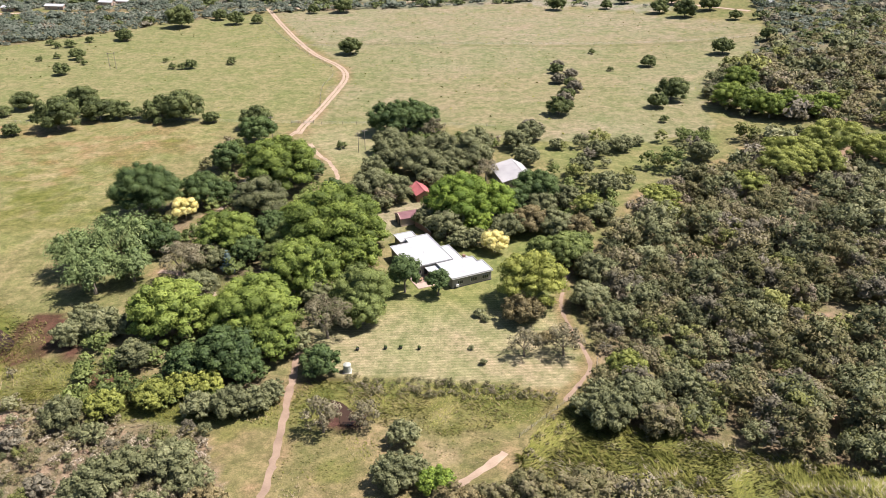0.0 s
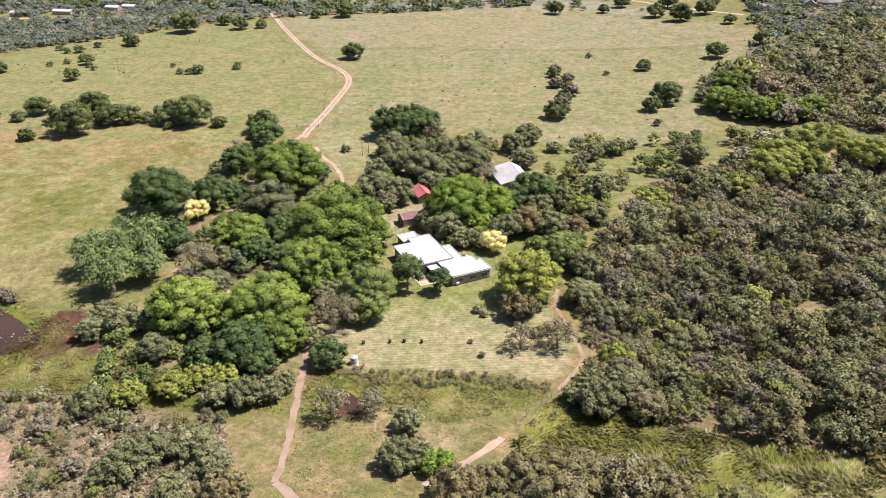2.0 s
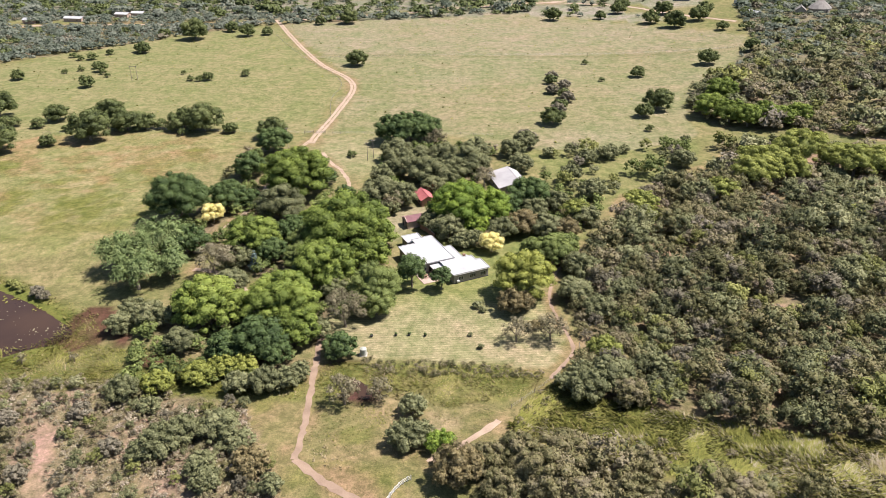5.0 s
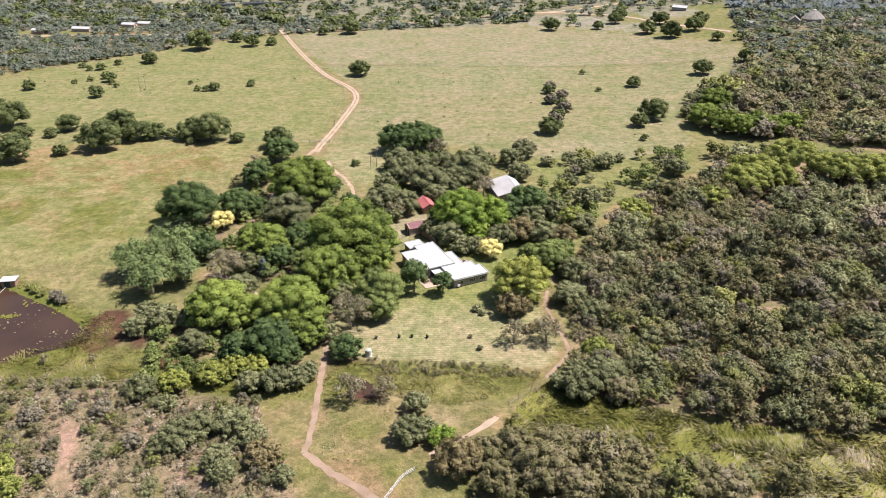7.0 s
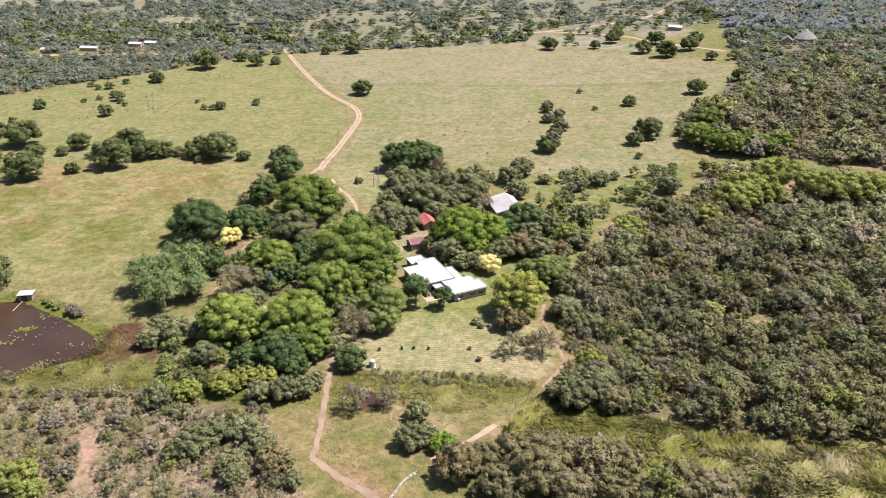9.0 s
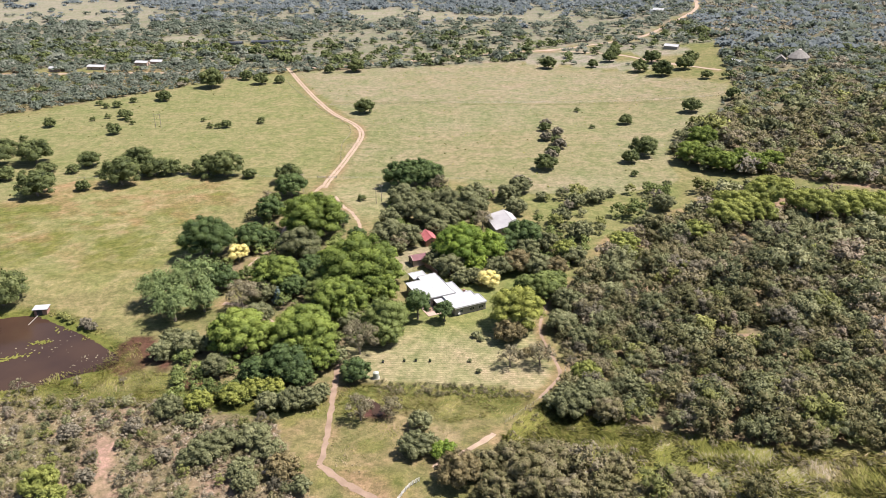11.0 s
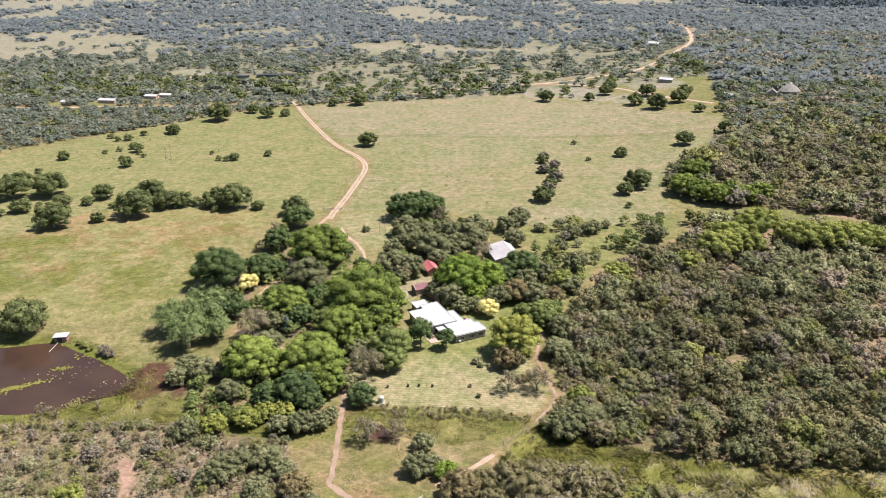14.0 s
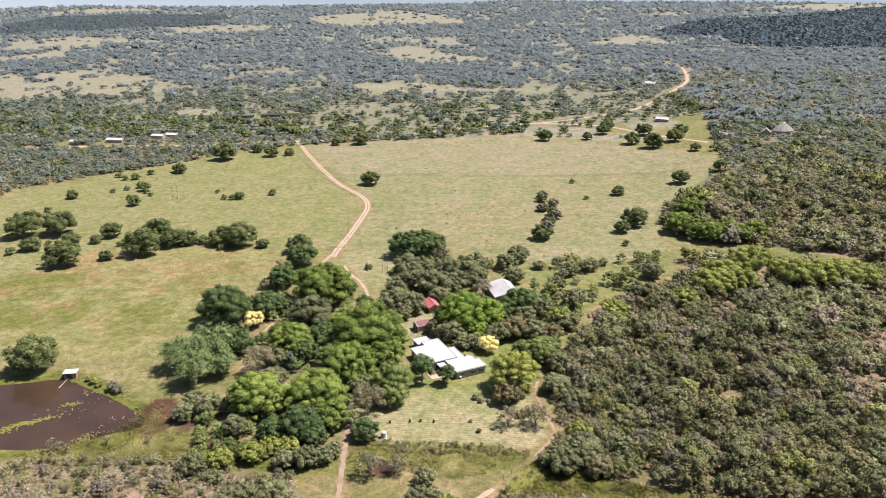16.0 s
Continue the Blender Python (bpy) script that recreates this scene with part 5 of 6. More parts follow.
# ---------------------------------------------------------------- grass
def tufts(name, x, y, tall, label, thick=0.13, shade=1.0, leaf="grass", lift=0.0):
    """Clumps of bent blades."""
    rng = np.random.default_rng(len(x))
    z = height(x, y)
    n = 6
    ang = 9 * rough_noise(x, y, 9, 83)[:, None] + rng.normal(0, 0.7, (len(x), n))
    t = (tall * (0.45 + 1.1 * rough_noise(x, y, 5, 84)))[:, None] * rng.uniform(0.6, 1.3, (len(x), n))
    lean = rng.uniform(0.5, 1.5, (len(x), n)) * t
    w = thick * t
    dx, dy = np.cos(ang), np.sin(ang)
    a = np.stack([x[:, None] - dy * w, y[:, None] + dx * w, z[:, None] + 0 * t - 0.05], -1)
    b = np.stack([x[:, None] + dy * w, y[:, None] - dx * w, z[:, None] + 0 * t - 0.05], -1)
    c = np.stack([x[:, None] + dx * lean, y[:, None] + dy * lean, z[:, None] + t * 0.8], -1)
    v = np.stack([a, b, c], 2).reshape(-1, 3)
    tint = np.repeat(np.clip(-0.15 + 0.5 * rough_noise(x, y, 6, 81) + 0.8 * rough_noise(x, y, 17, 86) + rng.normal(0, 0.12, len(x)), 0, 0.9) * shade + lift, n * 3)
    sward = np.repeat(np.stack([0.3 * dx, 0.3 * dy, 0.95 + 0 * dx], -1).reshape(-1, 3), 3, axis=0)
    me = tri_mesh(name, v, np.arange(len(v)).reshape(-1, 3), LEAVES[leaf], tint, sward)
    return tagged(new(name, me), label, "grass", kind="stuff")


def sown(poly, cell, seed, share=0.9):
    rng = np.random.default_rng(seed)
    p = np.array(poly)
    X, Y = np.meshgrid(np.arange(p[:, 0].min(), min(p[:, 0].max(), 210), cell), np.arange(p[:, 1].min(), p[:, 1].max(), cell))
    x, y = X.ravel() + rng.uniform(0, cell, X.size), Y.ravel() + rng.uniform(0, cell, X.size)
    ok = inside(x, y, poly, 2, 51) & (rng.random(len(x)) < share)
    ok &= distance_to(x, y, WASH) > 1.8
    ok &= np.hypot((x + 20.6) / 1.1, (y + 58.6) / 1.7 + (x + 20.6) * 0.3) > 2.3
    for name in ("south", "footpath", "footpath_upper", "south_east"):
        ok &= distance_to(x, y, LINES[name]) > WIDTHS[name] * 0.6
    return x[ok], y[ok], rng


gx, gy, rng = sown(MEADOW, 7.5, 26, 0.5)
tufts("meadow_tussocks", gx, gy, rng.uniform(0.3, 0.7, len(gx)), "scattered dark tussocks in the dry meadow", 0.6, 0.55)
gx, gy, rng = sown(PASTURE, 8.0, 27, 0.5)
tufts("pasture_tussocks", gx, gy, rng.uniform(0.3, 0.7, len(gx)), "scattered dark tussocks in the pasture", 0.6, 0.5)
gx, gy, rng = sown(MARSH, 2.6, 28, 0.22)
stuff("marsh_scrub", gx, gy, rng.uniform(0.4, 1.3, len(gx)), twigs, np.clip(rng.normal(0.6, 0.25, len(gx)), 0.1, 0.95), "dry reeds and low scrub in the marsh", LEAVES["bush"])
gx, gy, rng = sown(MARSH, 0.54, 21)
tufts("marsh_grass", gx, gy, rng.uniform(0.5, 1.15, len(gx)), "tall yellow-green marsh grass", 0.18)
drift = (rough_noise(gx, gy, 11, 85) > 0.56) & (rng.random(len(gx)) < 0.6)
tufts("marsh_straw", gx[drift] + 0.2, gy[drift], rng.uniform(0.6, 1.1, drift.sum()), "drifts of bleached straw in the marsh", 0.13, 1.0, "straw")
gx, gy, rng = sown([(max(p[0], -125), max(p[1], -112)) for p in HEATH], 0.7, 29, 0.9)
tufts("heath_grass", gx, gy, rng.uniform(0.25, 0.6, len(gx)), "dry grey grass on the heath", 0.16, 1.0, "straw")
gx, gy, rng = sown(STREAM, 0.45, 22, 0.85)
tufts("stream_grass", gx, gy, rng.uniform(0.2, 0.55, len(gx)), "rank green grass along the stream", 0.2, lift=0.14)
gx, gy, rng = sown(WETLAND, 0.6, 30, 0.8)
tufts("wetland_grass", gx, gy, rng.uniform(0.3, 0.7, len(gx)), "rank green grass in the wet ground below the pond")
SHORE = [(-150, 4), (-128, -3), (-112, -14), (-98, -22), (-92, -36), (-100, -46), (-112, -56), (-130, -60), (-124, -47), (-116, -39), (-104, -33), (-106, -25), (-119, -14), (-134, -6), (-150, -1)]
gx, gy, rng = sown(SHORE, 0.75, 23, 0.7)
tufts("shore_grass", gx, gy, rng.uniform(0.3, 0.8, len(gx)), "lush grass round the pond")
FRONT = [(-30, -60), (10, -64), (14, -72), (0, -80), (-10, -92), (-28, -88), (-30, -76)]
gx, gy, rng = sown(FRONT, 0.8, 24, 0.6)
tufts("meadow_grass", gx, gy, rng.uniform(0.2, 0.45, len(gx)), "short rough meadow grass", 0.16, lift=0.28)


def floating_weed(cx, cy, rx, ry, turn, n, seed, leaf="grass"):
    """A raft of pond weed: many small pads lying on the water."""
    rng = np.random.default_rng(seed)
    v, t = [], []
    ca, sa = math.cos(turn), math.sin(turn)
    for k in range(n):
        u, w = rng.normal(0, 0.5) * rx, rng.normal(0, 0.45) * ry
        px, py = cx + u * ca - w * sa, cy + u * sa + w * ca
        r = rng.uniform(0.15, 0.55) * (1 if leaf == "grass" else 0.6)
        a0 = rng.uniform(0, 6)
        at = len(v)
        v += [(px + r * math.cos(a0 + q * 1.05) * rng.uniform(0.6, 1.1), py + r * math.sin(a0 + q * 1.05) * rng.uniform(0.6, 1.1), -2.27 + 0.01 * rng.random()) for q in range(6)]
        t += [(at, at + q, at + q + 1) for q in range(1, 5)]
    v = np.array(v)
    me = tri_mesh("pond_weed", v, np.array(t), LEAVES[leaf], np.full(len(v), 0.45))
    tagged(new("pond_weed", me), "yellow-green floating pond weed", "weed", kind="stuff")


floating_weed(-141, -33, 10, 1.6, radians(28), 240, 1)
floating_weed(-131, -21, 3.5, 1.6, radians(10), 60, 2)
floating_weed(-127, -13, 5, 3, 0.3, 14, 3)
floating_weed(-148, -39, 6, 1.8, radians(25), 110, 4)
floating_weed(-117, -18, 3, 1.5, 0.6, 14, 5)
floating_weed(-128, -24, 14, 9, 0.4, 42, 6, "straw")
floating_weed(-112, -31, 7, 4, 0.3, 26, 7, "straw")

# ---------------------------------------------------------------- buildings
def farmhouse():
    h = thing("farmhouse", 2.4, -8.4, 25.5, 0, "low rambling farmhouse with white flat roofs", "house")
    blocks = [
        ("main", [(-7.8, 9.6), (4.5, 9.6), (4.5, 26.0), (-2.0, 26.0), (-2.0, 23.0), (-7.8, 23.0)], 3.3),
        ("wing", [(0.1, 0), (11.7, 0), (11.7, 6.1), (10.2, 6.1), (10.2, 8.6), (7.3, 8.6), (7.3, 17.5), (4.56, 17.5), (4.56, 9.54), (0.1, 9.54)], 3.0),
        ("lean_to", [(-3.6, 26.06), (1.6, 26.06), (1.6, 30.8), (-3.6, 30.8)], 2.7),
    ]
    for name, outline, top in blocks:
        part("wall", prism(bmesh.new(), outline, -0.3, top), WALL_GREY, h)
        cx, cy = np.mean(outline, axis=0)
        wide = [(x + math.copysign(0.28, x - cx), y + math.copysign(0.28, y - cy)) for x, y in outline]
        roof = part("roof", prism(bmesh.new(), wide, top + 0.004, top + 0.16), ROOF_WHITE, h, "white painted flat roof")
        bm = bmesh.new()
        for (ax, ay), (bx_, by_) in zip(wide, wide[1:] + wide[:1]):
            box(bm, min(ax, bx_) - 0.09, max(ax, bx_) + 0.09, min(ay, by_) - 0.09, max(ay, by_) + 0.09, top + 0.02, top + 0.34)
        part("parapet", bm, ROOF_WHITE, roof)
    bm = boxed(-3.6, 0.0, 4.7, 9.5, 2.5, 2.64)
    porch = part("porch_roof", bm, ROOF_WHITE, h, "white porch roof on posts")
    for x, y in ((-3.4, 4.9), (-0.3, 4.9)):
        part("post", boxed(x, x + 0.14, y, y + 0.14, 0, 2.5), WHITE, porch)
    part("patio", boxed(-8.0, 0.0, 3.6, 9.55, -0.2, 0.14), PLASTER_PINK, h, "pinkish paved patio")

    def window(x0, x1, y, z0, z1, flip=False):
        w = part("window", boxed(*((x0, x1, y - 0.06, y + 0.1) if not flip else (y - 0.06, y + 0.1, x0, x1)), z0, z1), FRAME, h)
        n = max(2, round((x1 - x0) / 0.6))
        for k in range(n):
            a, b = x0 + 0.06 + (x1 - x0 - 0.06) * k / n, x0 + (x1 - x0 - 0.06) * (k + 1) / n
            part("pane", boxed(*((a, b, y - 0.075, y - 0.05) if not flip else (y - 0.075, y - 0.05, a, b)), z0 + 0.06, z1 - 0.06), GLASS, w)

    for x0, x1 in ((1.6, 3.2), (5.4, 7.4), (8.9, 10.8)):
        window(x0, x1, 0, 1.0, 2.1)
    window(-6.4, -4.6, 9.6, 1.0, 2.1)
    window(-1.6, 0.0, 9.6, 0.2, 2.2)
    window(2.0, 3.6, 0.1, 1.0, 2.1, True)
    for a in (11.5, 15.0, 19.0):
        window(a, a + 1.6, -7.8, 1.0, 2.1, True)
    # no opening here: a dark slab paints the shade of the doorway
    part("door", boxed(-3.7, -2.8, 9.5, 9.62, 0.1, 2.15), DARK, h, "near-black slab standing for an open doorway's shade")
    # near-black strip painted in for the shade of the recess below
    part("plinth", boxed(0.0, 11.8, -0.08, 0.02, -0.35, 0.35), DARK, h, "dark strip standing for the shaded recess below the wall")
    part("air_conditioner", boxed(1.0, 1.9, -0.45, -0.1, 0.5, 1.1, bevel=0.04), WHITE, h, "white wall unit")
    part("gutter", boxed(-0.1, 12.0, -0.42, -0.3, 2.9, 3.02), WHITE, h)
    rb_ = bmesh.new()
    rod(rb_, (-1.2, 15.5, 3.4), (-1.2, 15.5, 4.6), 0.04, 0.03)
    rod(rb_, (-1.7, 15.5, 4.4), (-0.7, 15.5, 4.5), 0.02, 0.02, 5)
    part("aerial", rb_, METAL, h, "roof aerial")
    part("chimney", boxed(8.0, 8.7, 9.4, 10.1, 0, 3.7), BRICK, h)
    part("pergola", boxed(7.6, 10.2, 8.9, 11.4, 2.2, 2.32), ROOF_TIN, h, "grey sheet shelter roof")
    for x, y in ((7.7, 11.2), (10.0, 11.2), (10.0, 9.1)):
        part("post", boxed(x, x + 0.1, y, y + 0.1, 0, 2.2), POST, h)


def gable_house(name, x, y, turn, w, l, eave, ridge, roof_mat, wall_mat, label, off=0.0, corrug=0.28, windows=0):
    """A walled building with a corrugated gable roof along its y axis; off moves the ridge aside."""
    h = thing(name, x, y, turn, None, label, "house")
    o = [(-w / 2, -l / 2), (w / 2, -l / 2), (w / 2, l / 2), (-w / 2, l / 2)]
    bm = prism(bmesh.new(), o, -0.4, eave)
    for s in (-1, 1):
        a, b, c = (bm.verts.new(p) for p in ((-w / 2 + 0.02, s * (l / 2 - 0.01), eave - 0.02), (w / 2 - 0.02, s * (l / 2 - 0.01), eave - 0.02), (off, s * (l / 2 - 0.01), ridge - 0.08)))
        bm.faces.new((a, b, c) if s < 0 else (c, b, a))
    part("wall", bm, wall_mat, h)
    for side in (-1, 1):
        bm = bmesh.new()
        n = int((l + 0.8) / corrug)
        n = min(n, 90)
        run = side * (w / 2 + 0.4) - off
        slope = (eave - ridge) * (abs(run) / abs(side * w / 2 - off))
        rows = []
        for k in range(n + 1):
            yy = -l / 2 - 0.4 + (l + 0.8) * k / n
            dz = 0.05 * (k % 2)
            rows.append([bm.verts.new((off, yy, ridge + dz)), bm.verts.new((off + run, yy, ridge + slope + dz))])
        for p, q in zip(rows[:-1], rows[1:]):
            bm.faces.new((p[0], p[1], q[1], q[0]) if side > 0 else (p[0], q[0], q[1], p[1]))
        geom = bmesh.ops.extrude_face_region(bm, geom=bm.faces[:])
        for v in geom["geom"]:
            if isinstance(v, bmesh.types.BMVert):
                v.co.z -= 0.06
        part("roof", bm, roof_mat, h)
    part("ridge_cap", boxed(off - 0.16, off + 0.16, -l / 2 - 0.42, l / 2 + 0.42, ridge + 0.03, ridge + 0.1), POST if roof_mat == ROOF_TIN else roof_mat, h)
    part("door", boxed(-0.45, 0.45, -l / 2 - 0.06, -l / 2 + 0.05, 0, 2.0), DARK, h)
    for k in range(windows):
        yy = -l / 2 + l * (k + 0.5) / windows
        for s in (-1, 1):
            win = part("window", boxed(s * w / 2 - 0.06, s * w / 2 + 0.06, yy - 0.6, yy + 0.6, 0.9, 1.9), FRAME, h)
            part("pane", boxed(s * (w / 2 + 0.05) - 0.025, s * (w / 2 + 0.05) + 0.025, yy - 0.52, yy + 0.52, 0.98, 1.82), GLASS, win)
    return h


farmhouse()


def patio_table(x, y, turn):
    t = thing("patio_table", x, y, turn, 0.14, "dark red wooden patio table", "table", "patio tables")
    part("tabletop", boxed(-0.6, 0.6, -0.45, 0.45, 0.7, 0.76), BRICK, t)
    for dx in (-0.5, 0.5):
        for dy in (-0.36, 0.36):
            part("leg", boxed(dx - 0.04, dx + 0.04, dy - 0.04, dy + 0.04, 0, 0.7), POST, t)
    for s in (-1, 1):
        b_ = part("bench", boxed(-0.6, 0.6, s * 0.85 - 0.15, s * 0.85 + 0.15, 0.4, 0.46), BRICK, t)
        for dx in (-0.5, 0.5):
            part("leg", boxed(dx - 0.04, dx + 0.04, s * 0.85 - 0.04, s * 0.85 + 0.04, 0, 0.4), POST, b_)


patio_table(-5.9, -4.3, 20)
patio_table(-4.2, -2.2, 30)
gable_house("barn", 24.3, 68.0, 13, 11.5, 16, 3.0, 4.9, ROOF_BARN, WALL_GREY, "barn with a pale weathered tin gable roof", 2.2, windows=3)
gable_house("red_cottage", -7.6, 53.0, 20, 5.0, 8.0, 2.7, 4.0, ROOF_RED, BRICK, "small cottage with a faded red roof", windows=2)


def outbuilding():
    h = thing("outbuilding", -10.8, 33.2, -66, None, "brick outbuilding with curved gables and maroon roof", "house")
    part("wall", prism(bmesh.new(), [(-2.6, -3.4), (2.6, -3.4), (2.6, 3.4), (-2.6, 3.4)], -0.3, 2.5), PLASTER_PINK, h)
    part("roof", boxed(-2.45, 2.9, -3.7, 3.7, 2.5, 2.66), ROOF_MAROON, h, "faded maroon sheet roof")
    for y in (-3.6, 3.35):
        bm = bmesh.new()
        line = [(-2.7, 2.3)] + [(-2.7 + 5.4 * t, 2.6 + 0.9 * math.sin(math.pi * t) ** 2) for t in np.linspace(0, 1, 13)] + [(2.7, 2.3)]
        a = [bm.verts.new((x, y, z)) for x, z in line]
        b = [bm.verts.new((x, y + 0.25, z)) for x, z in line]
        bm.faces.new(a)
        bm.faces.new(b[::-1])
        for k in range(len(line)):
            j = (k + 1) % len(line)
            bm.faces.new((a[j], a[k], b[k], b[j]))
        part("gable", bm, PLASTER_PINK, h, "curved plastered gable")
    for x in (-1.6, 0.6):
        part("door", boxed(x, x + 1.0, -3.5, -3.38, 0, 2.0), DARK, h)
    part("door", boxed(-2.68, -2.58, -1, 0.2, 0, 2.0), DARK, h)


outbuilding()


def garden_wall(points, tall, label):
    for (ax, ay), (bx_, by_) in zip(points[:-1], points[1:]):
        a = math.degrees(math.atan2(by_ - ay, bx_ - ax))
        n = math.hypot(bx_ - ax, by_ - ay)
        w = thing("garden_wall", ax, ay, a, None, label, "wall")
        part("masonry", boxed(0, n, -0.12, 0.12, -0.3, tall), BRICK, w)
        part("coping", boxed(-0.03, n + 0.03, -0.17, 0.17, tall, tall + 0.09), CONCRETE, w)


garden_wall([(-8.6, 29.8), (-6.0, 26.6), (-3.6, 22.0)], 1.8, "brick yard wall with a pale coping")


def pump_house():
    h = thing("pump_house", -139.6, -2.2, 8, -2.0, "small brick pump house with white roof by the pond", "hut")
    part("wall", prism(bmesh.new(), [(-2.1, -1.5), (2.1, -1.5), (2.1, 1.5), (-2.1, 1.5)], -0.6, 2.1), BRICK, h)
    part("roof", boxed(-2.5, 2.5, -1.9, 1.8, 2.1, 2.24), ROOF_WHITE, h, "white sheet roof")
    part("door", boxed(-1.2, 0.6, -1.56, -1.46, 0, 1.9), DARK, h)
    rb2 = bmesh.new()
    rod(rb2, (-0.8, -1.5, 0.1), (-2.2, -7.5, -0.4), 0.1, 0.1)
    part("pipe", rb2, CONCRETE, h, "pale suction pipe running into the water")


pump_house()


def water_tank():
    h = thing("water_tank", -21.0, -44.6, 0, None, "pale round water tank on the lawn edge", "tank")
    bm = bmesh.new()
    bmesh.ops.create_cone(bm, cap_ends=True, segments=28, radius1=0.85, radius2=0.85, depth=1.8, matrix=Matrix.Translation((0, 0, 1.05)))
    for k in range(5):
        bmesh.ops.create_cone(bm, cap_ends=True, segments=28, radius1=0.88, radius2=0.88, depth=0.07, matrix=Matrix.Translation((0, 0, 0.4 + k * 0.33)))
    part("body", bm, TANK, h)
    bm = bmesh.new()
    bmesh.ops.create_cone(bm, cap_ends=True, segments=28, radius1=0.86, radius2=0.25, depth=0.3, matrix=Matrix.Translation((0, 0, 2.1)))
    part("lid", bm, TANK, h)
    part("base", boxed(-1.0, 1.0, -1.0, 1.0, -0.2, 0.15), CONCRETE, h)


water_tank()
log = thing("fallen_pole", -46.8, -70.2, 0, None, "bleached white pole lying on the grass", "pole")
part("shaft", rod(bmesh.new(), (-1.6, 1.5, 0.12), (0.9, -1.2, 0.16), 0.1, 0.08), CONCRETE, log)
for x, y in ((-19.6, -36.4), (-13.2, -35.9), (-9.7, -35.7), (-5.4, -35.9)):
    h = thing("garden_pot", x, y, random.uniform(0, 90), None, "squat dark planter standing on the lawn", "planter", "planters on the lawn")
    bm = bmesh.new()
    bmesh.ops.create_cone(bm, cap_ends=True, segments=12, radius1=0.28, radius2=0.42, depth=0.6, matrix=Matrix.Translation((0, 0, 0.28)))
    part("pot", bm, DARK, h)
    v, t, _, soft = crown_arrays(np.random.default_rng(int(x * 10) % 97), 0.42, 0.35, 4, 0.16, 1.0, 0.5, 0.8)
    c = new("plant", tri_mesh("plant", v + (0, 0, 0.75), t, LEAVES["dark"], np.full(len(v), 0.4)))
    c.parent = h


def utility_pole(x, y, tall, turn, twin=False):
    h = thing("utility_pole", x, y, turn, None, "weathered wooden power pole with crossarm", "pole", "power poles")
    for dx in ((-1.6, 1.6) if twin else (0,)):
        part("pole", rod(bmesh.new(), (dx, 0, -0.5), (dx, 0, tall), 0.15, 0.1), POST, h)
    part("crossarm", boxed(-2.2 if twin else -0.9, 2.2 if twin else 0.9, -0.08, 0.08, tall - 0.8, tall - 0.62), POST, h)
    for dx in (-1, 0, 1):
        part("insulator", rod(bmesh.new(), (dx * (1.9 if twin else 0.75), 0, tall - 0.62), (dx * (1.9 if twin else 0.75), 0, tall - 0.4), 0.05, 0.04, 6), WHITE, h)


utility_pole(-32.6, 96, 8.5, 30)
utility_pole(-30.4, 99, 8.5, 30)
utility_pole(-69, 112, 9.5, 20)
utility_pole(-178.5, 227, 9, 10, True)
utility_pole(-320, 300, 9, 10, True)

# fences


def fence(points, gap, tall, label, name="fence"):
    line = spline(points, gap) if len(points) > 2 else np.array([np.array(points[0]) + (np.array(points[1]) - np.array(points[0])) * t for t in np.linspace(0, 1, max(2, int(math.dist(*points) / gap)))])
    f = thing(name, 0, 0, 0, 0, label, "fence")
    me = bpy.data.meshes.new("post")
    bm = rod(bmesh.new(), (0, 0, -0.3), (0, 0, tall), 0.08, 0.07, 6)
    bm.to_mesh(me)
    bm.free()
    me.materials.append(POST)
    for x, y in line:
        o = new("post", me)
        o.parent = f
        o.matrix_local = pose(x, y, float(height(x, y)), random.uniform(-3, 3), random.uniform(-3, 3), 0)
    for k in range(3):
        bm = bmesh.new()
        for a, b in zip(line[:-1], line[1:]):
            z = tall * (0.35 + 0.28 * k)
            rod(bm, (a[0], a[1], float(height(*a)) + z), (b[0], b[1], float(height(*b)) + z), 0.012, 0.012, 3)
        part("wire", bm, METAL, f)


fence([(-62, 131.5), (-98, 134), (-140, 137), (-186, 131)], 5, 1.3, "wire fence with wooden posts between fields")
fence([(-52, 131), (-31, 131), (-5, 131), (22, 128)], 5, 1.3, "wire fence with wooden posts between fields")
fence([(-57, 160), (-60, 190), (-58, 215), (-66, 240), (-86, 275), (-112, 330), (-138, 395)], 5, 1.3, "wire fence along the sandy driveway")
fence([(-90, 283), (0, 289), (120, 291), (190, 288)], 6, 1.3, "wire fence across the meadow")
fence([(33.6, -46), (34.6, -41), (33, -50), (28, -57)], 2.4, 1.4, "short post fence beside the footpath")
fence([(15, -66), (21, -60), (28, -53)], 3, 1.2, "short post fence beside the footpath")


def farm_gate(x, y, turn, w, label):
    g_ = thing("farm_gate", x, y, turn, None, label, "gate")
    for s in (-1, 1):
        part("post", rod(bmesh.new(), (s * w / 2, 0, -0.3), (s * w / 2, 0, 1.6), 0.12, 0.1), POST, g_)
    for k in range(4):
        part("rail", rod(bmesh.new(), (-w / 2, 0, 0.3 + 0.3 * k), (w / 2, 0, 0.3 + 0.3 * k), 0.035, 0.035, 6), WHITE, g_)
    part("brace", rod(bmesh.new(), (-w / 2, 0, 0.3), (w / 2, 0, 1.2), 0.03, 0.03, 6), WHITE, g_)


farm_gate(-57.6, 132, 3, 4.2, "pale tubular farm gate across the driveway")
farm_gate(-63.0, 131.8, 3, 4.2, "pale tubular farm gate beside the driveway")


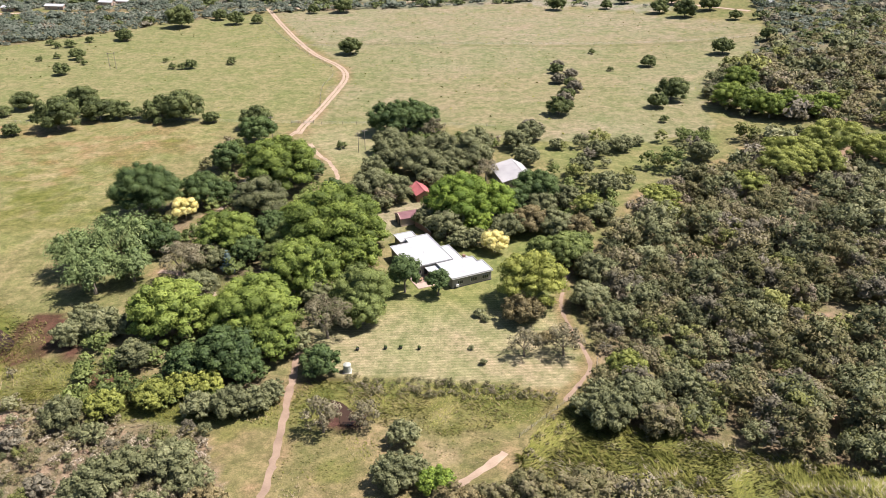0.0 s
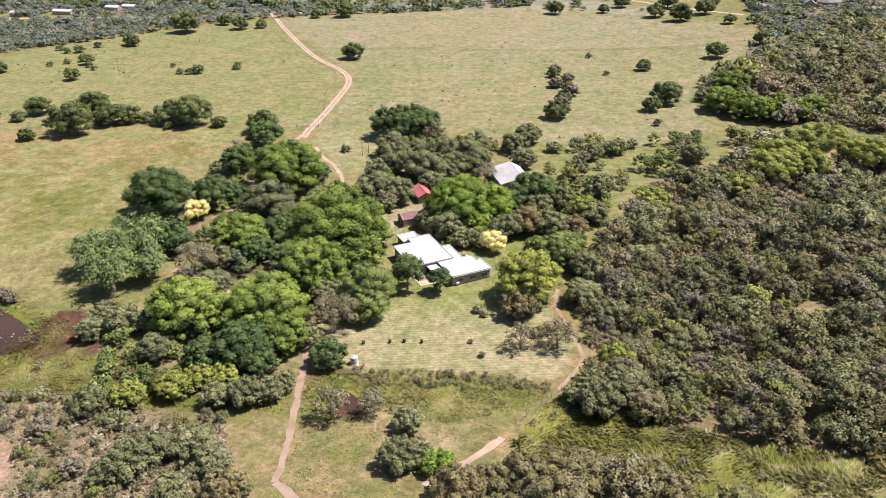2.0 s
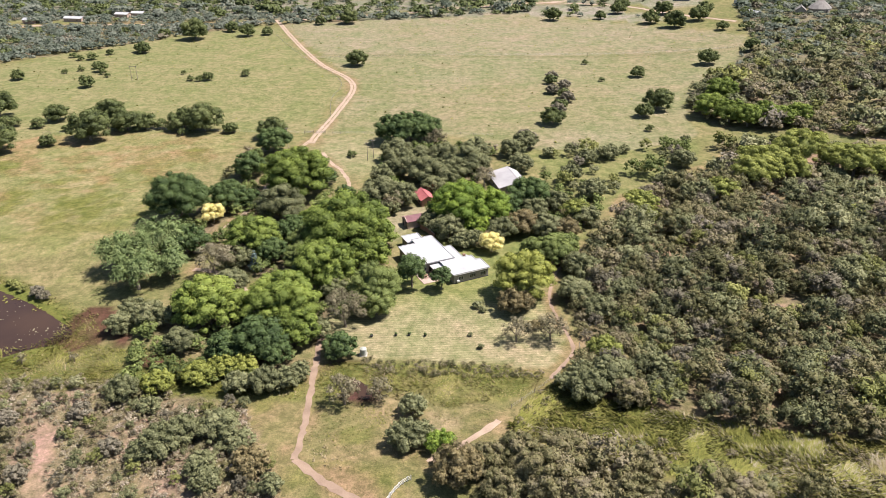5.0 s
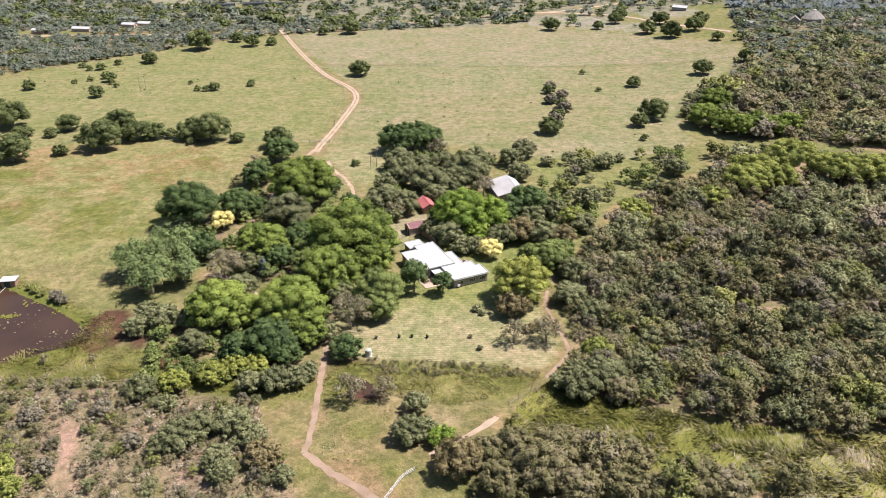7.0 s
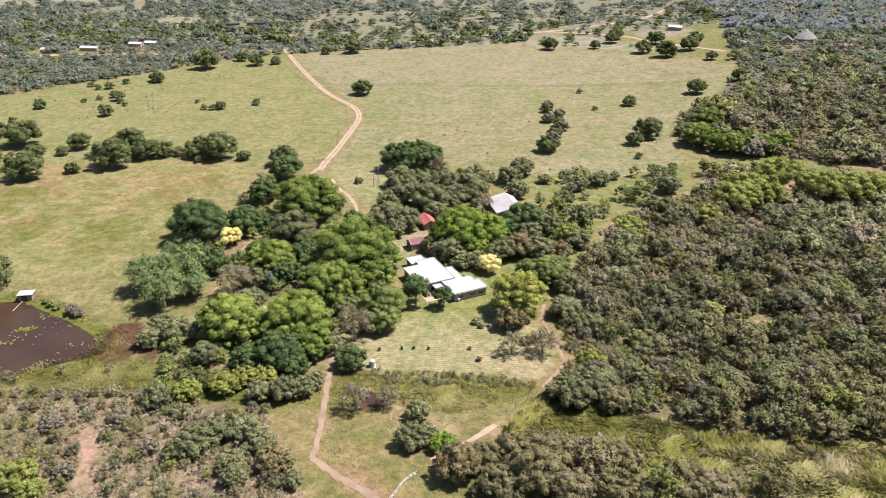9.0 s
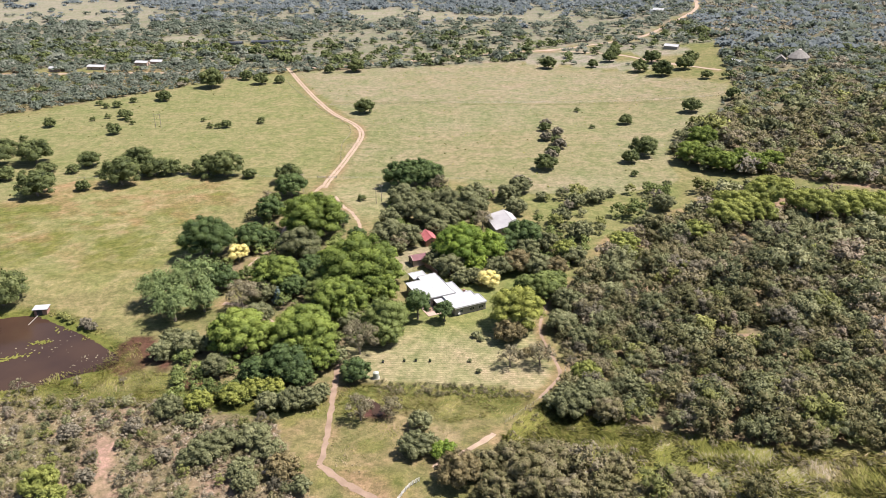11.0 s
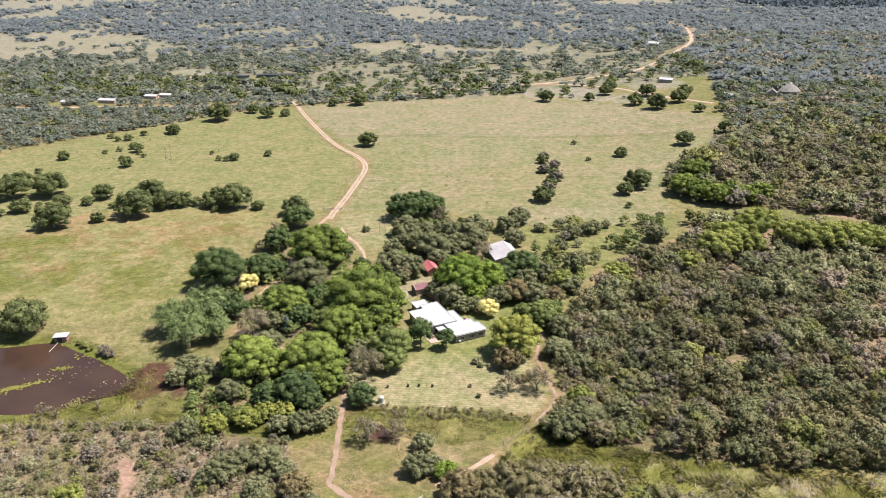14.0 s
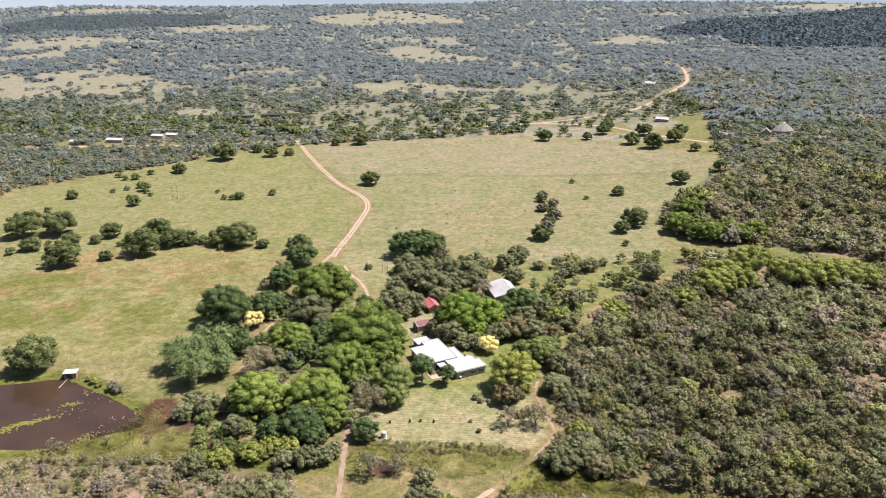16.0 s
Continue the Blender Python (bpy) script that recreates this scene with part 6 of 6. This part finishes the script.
def white_fence():
    line = spline([(-12.5, -100.8), (-11.4, -98.6), (-9.9, -95.6), (-8.4, -93.6), (-6.9, -92.4)], 1.3)
    f = thing("rail_fence", 0, 0, 0, 0, "curved white three-rail fence beside the path", "fence")
    for k, (x, y) in enumerate(line):
        z = float(height(x, y))
        part("post", boxed(x - 0.07, x + 0.07, y - 0.07, y + 0.07, z - 0.3, z + 1.3), WHITE, f)
    for k in range(3):
        bm = bmesh.new()
        for a, b in zip(line[:-1], line[1:]):
            rod(bm, (a[0], a[1], float(height(*a)) + 0.45 + 0.36 * k), (b[0], b[1], float(height(*b)) + 0.45 + 0.36 * k), 0.04, 0.04, 5)
        part("rail", bm, WHITE, f)


white_fence()
# far buildings
for x, y, l, t in ((-325, 404, 10, 80), (-294, 412, 15, 82), (-262, 429, 11, 80), (-251, 434, 10, 84)):
    gable_house("long_house", x, y, t, 6, l, 2.8, 3.9, ROOF_WHITE if l > 8.5 else ROOF_MAROON, PLASTER_PINK, "low roadside building with a pale tin roof", windows=2)


def thatched_house(x, y, r, tall):
    """A round-ended house under a wide conical thatch with a pale cap."""
    h = thing("thatched_house", x, y, 20, None, "large round house with a weathered grey thatched roof", "house")
    bm = bmesh.new()
    bmesh.ops.create_cone(bm, cap_ends=True, segments=20, radius1=r * 0.8, radius2=r * 0.8, depth=3.2, matrix=Matrix.Translation((0, 0, 1.3)))
    part("wall", bm, WALL_GREY, h)
    bm = bmesh.new()
    rings = [(r, 2.6), (r * 0.72, 2.7 + tall * 0.36), (r * 0.4, 2.7 + tall * 0.72), (r * 0.1, 2.7 + tall)]
    rows = [[bm.verts.new((q * math.cos(a), q * math.sin(a) * 0.8, z + 0.12 * math.sin(5 * a))) for a in np.linspace(0, 2 * math.pi, 24, endpoint=False)] for q, z in rings]
    for lo_, hi_ in zip(rows[:-1], rows[1:]):
        for k in range(24):
            bm.faces.new((lo_[k], lo_[(k + 1) % 24], hi_[(k + 1) % 24], hi_[k]))
    bm.faces.new(rows[-1])
    bm.faces.new(rows[0][::-1])
    roof = part("roof", bm, THATCH, h, "weathered grey thatch")
    bm = bmesh.new()
    bmesh.ops.create_cone(bm, cap_ends=True, segments=16, radius1=r * 0.16, radius2=r * 0.05, depth=0.7, matrix=Matrix.Translation((0, 0, 2.9 + tall)))
    part("ridge_cap", bm, CONCRETE, roof, "pale mortar cap")
    part("door", boxed(-0.6, 0.6, -r * 0.8 - 0.08, -r * 0.8 + 0.2, 0, 2.1), DARK, h)


thatched_house(284, 388, 9.5, 6.0)


def net_house(x, y, turn, l, w):
    """A long low growing tunnel of dark netting on posts."""
    h = thing("net_house", x, y, turn, None, "long low growing shed of dark blue-grey netting", "shed")
    bm = bmesh.new()
    n = 14
    rows = [[bm.verts.new((px, py, 3.0 + dz)) for py, dz in ((-w / 2, -0.4), (0, 0.2 * (k % 2)), (w / 2, -0.4))] for k, px in enumerate(np.linspace(-l / 2, l / 2, n))]
    for p, q in zip(rows[:-1], rows[1:]):
        for j in (0, 1):
            bm.faces.new((p[j], q[j], q[j + 1], p[j + 1]))
    bmesh.ops.solidify(bm, geom=bm.faces[:], thickness=0.06)
    part("net_roof", bm, NETTING, h)
    for s in (-1, 1):
        part("side_net", boxed(-l / 2, l / 2, s * w / 2 - 0.03, s * w / 2 + 0.03, 0, 2.55), NETTING, h)
    for k in range(7):
        for s in (-1, 1):
            part("post", rod(bmesh.new(), (-l / 2 + l * k / 6, s * (w / 2 + 0.1), -0.3), (-l / 2 + l * k / 6, s * (w / 2 + 0.1), 2.8), 0.09, 0.08, 6), POST, h)


net_house(-172, 541, 4, 44, 9)
net_house(-212, 533, 6, 22, 8)
gable_house("far_house", 268, 384, 160, 7, 9, 2.8, 5.5, THATCH, WALL_GREY, "grey-thatched wing of a house in the trees", windows=2)
gable_house("far_house", 233, 384, 30, 6, 9, 2.8, 4, ROOF_WHITE, WALL_GREY, "small white-roofed house by the road")
gable_house("far_house", 205, 470, 60, 7, 12, 2.8, 4.2, ROOF_WHITE, WALL_GREY, "white-roofed house by the road")
gable_house("far_house", 250, 700, 60, 9, 16, 3, 5, ROOF_WHITE, WALL_GREY, "distant white-roofed house in the woods")
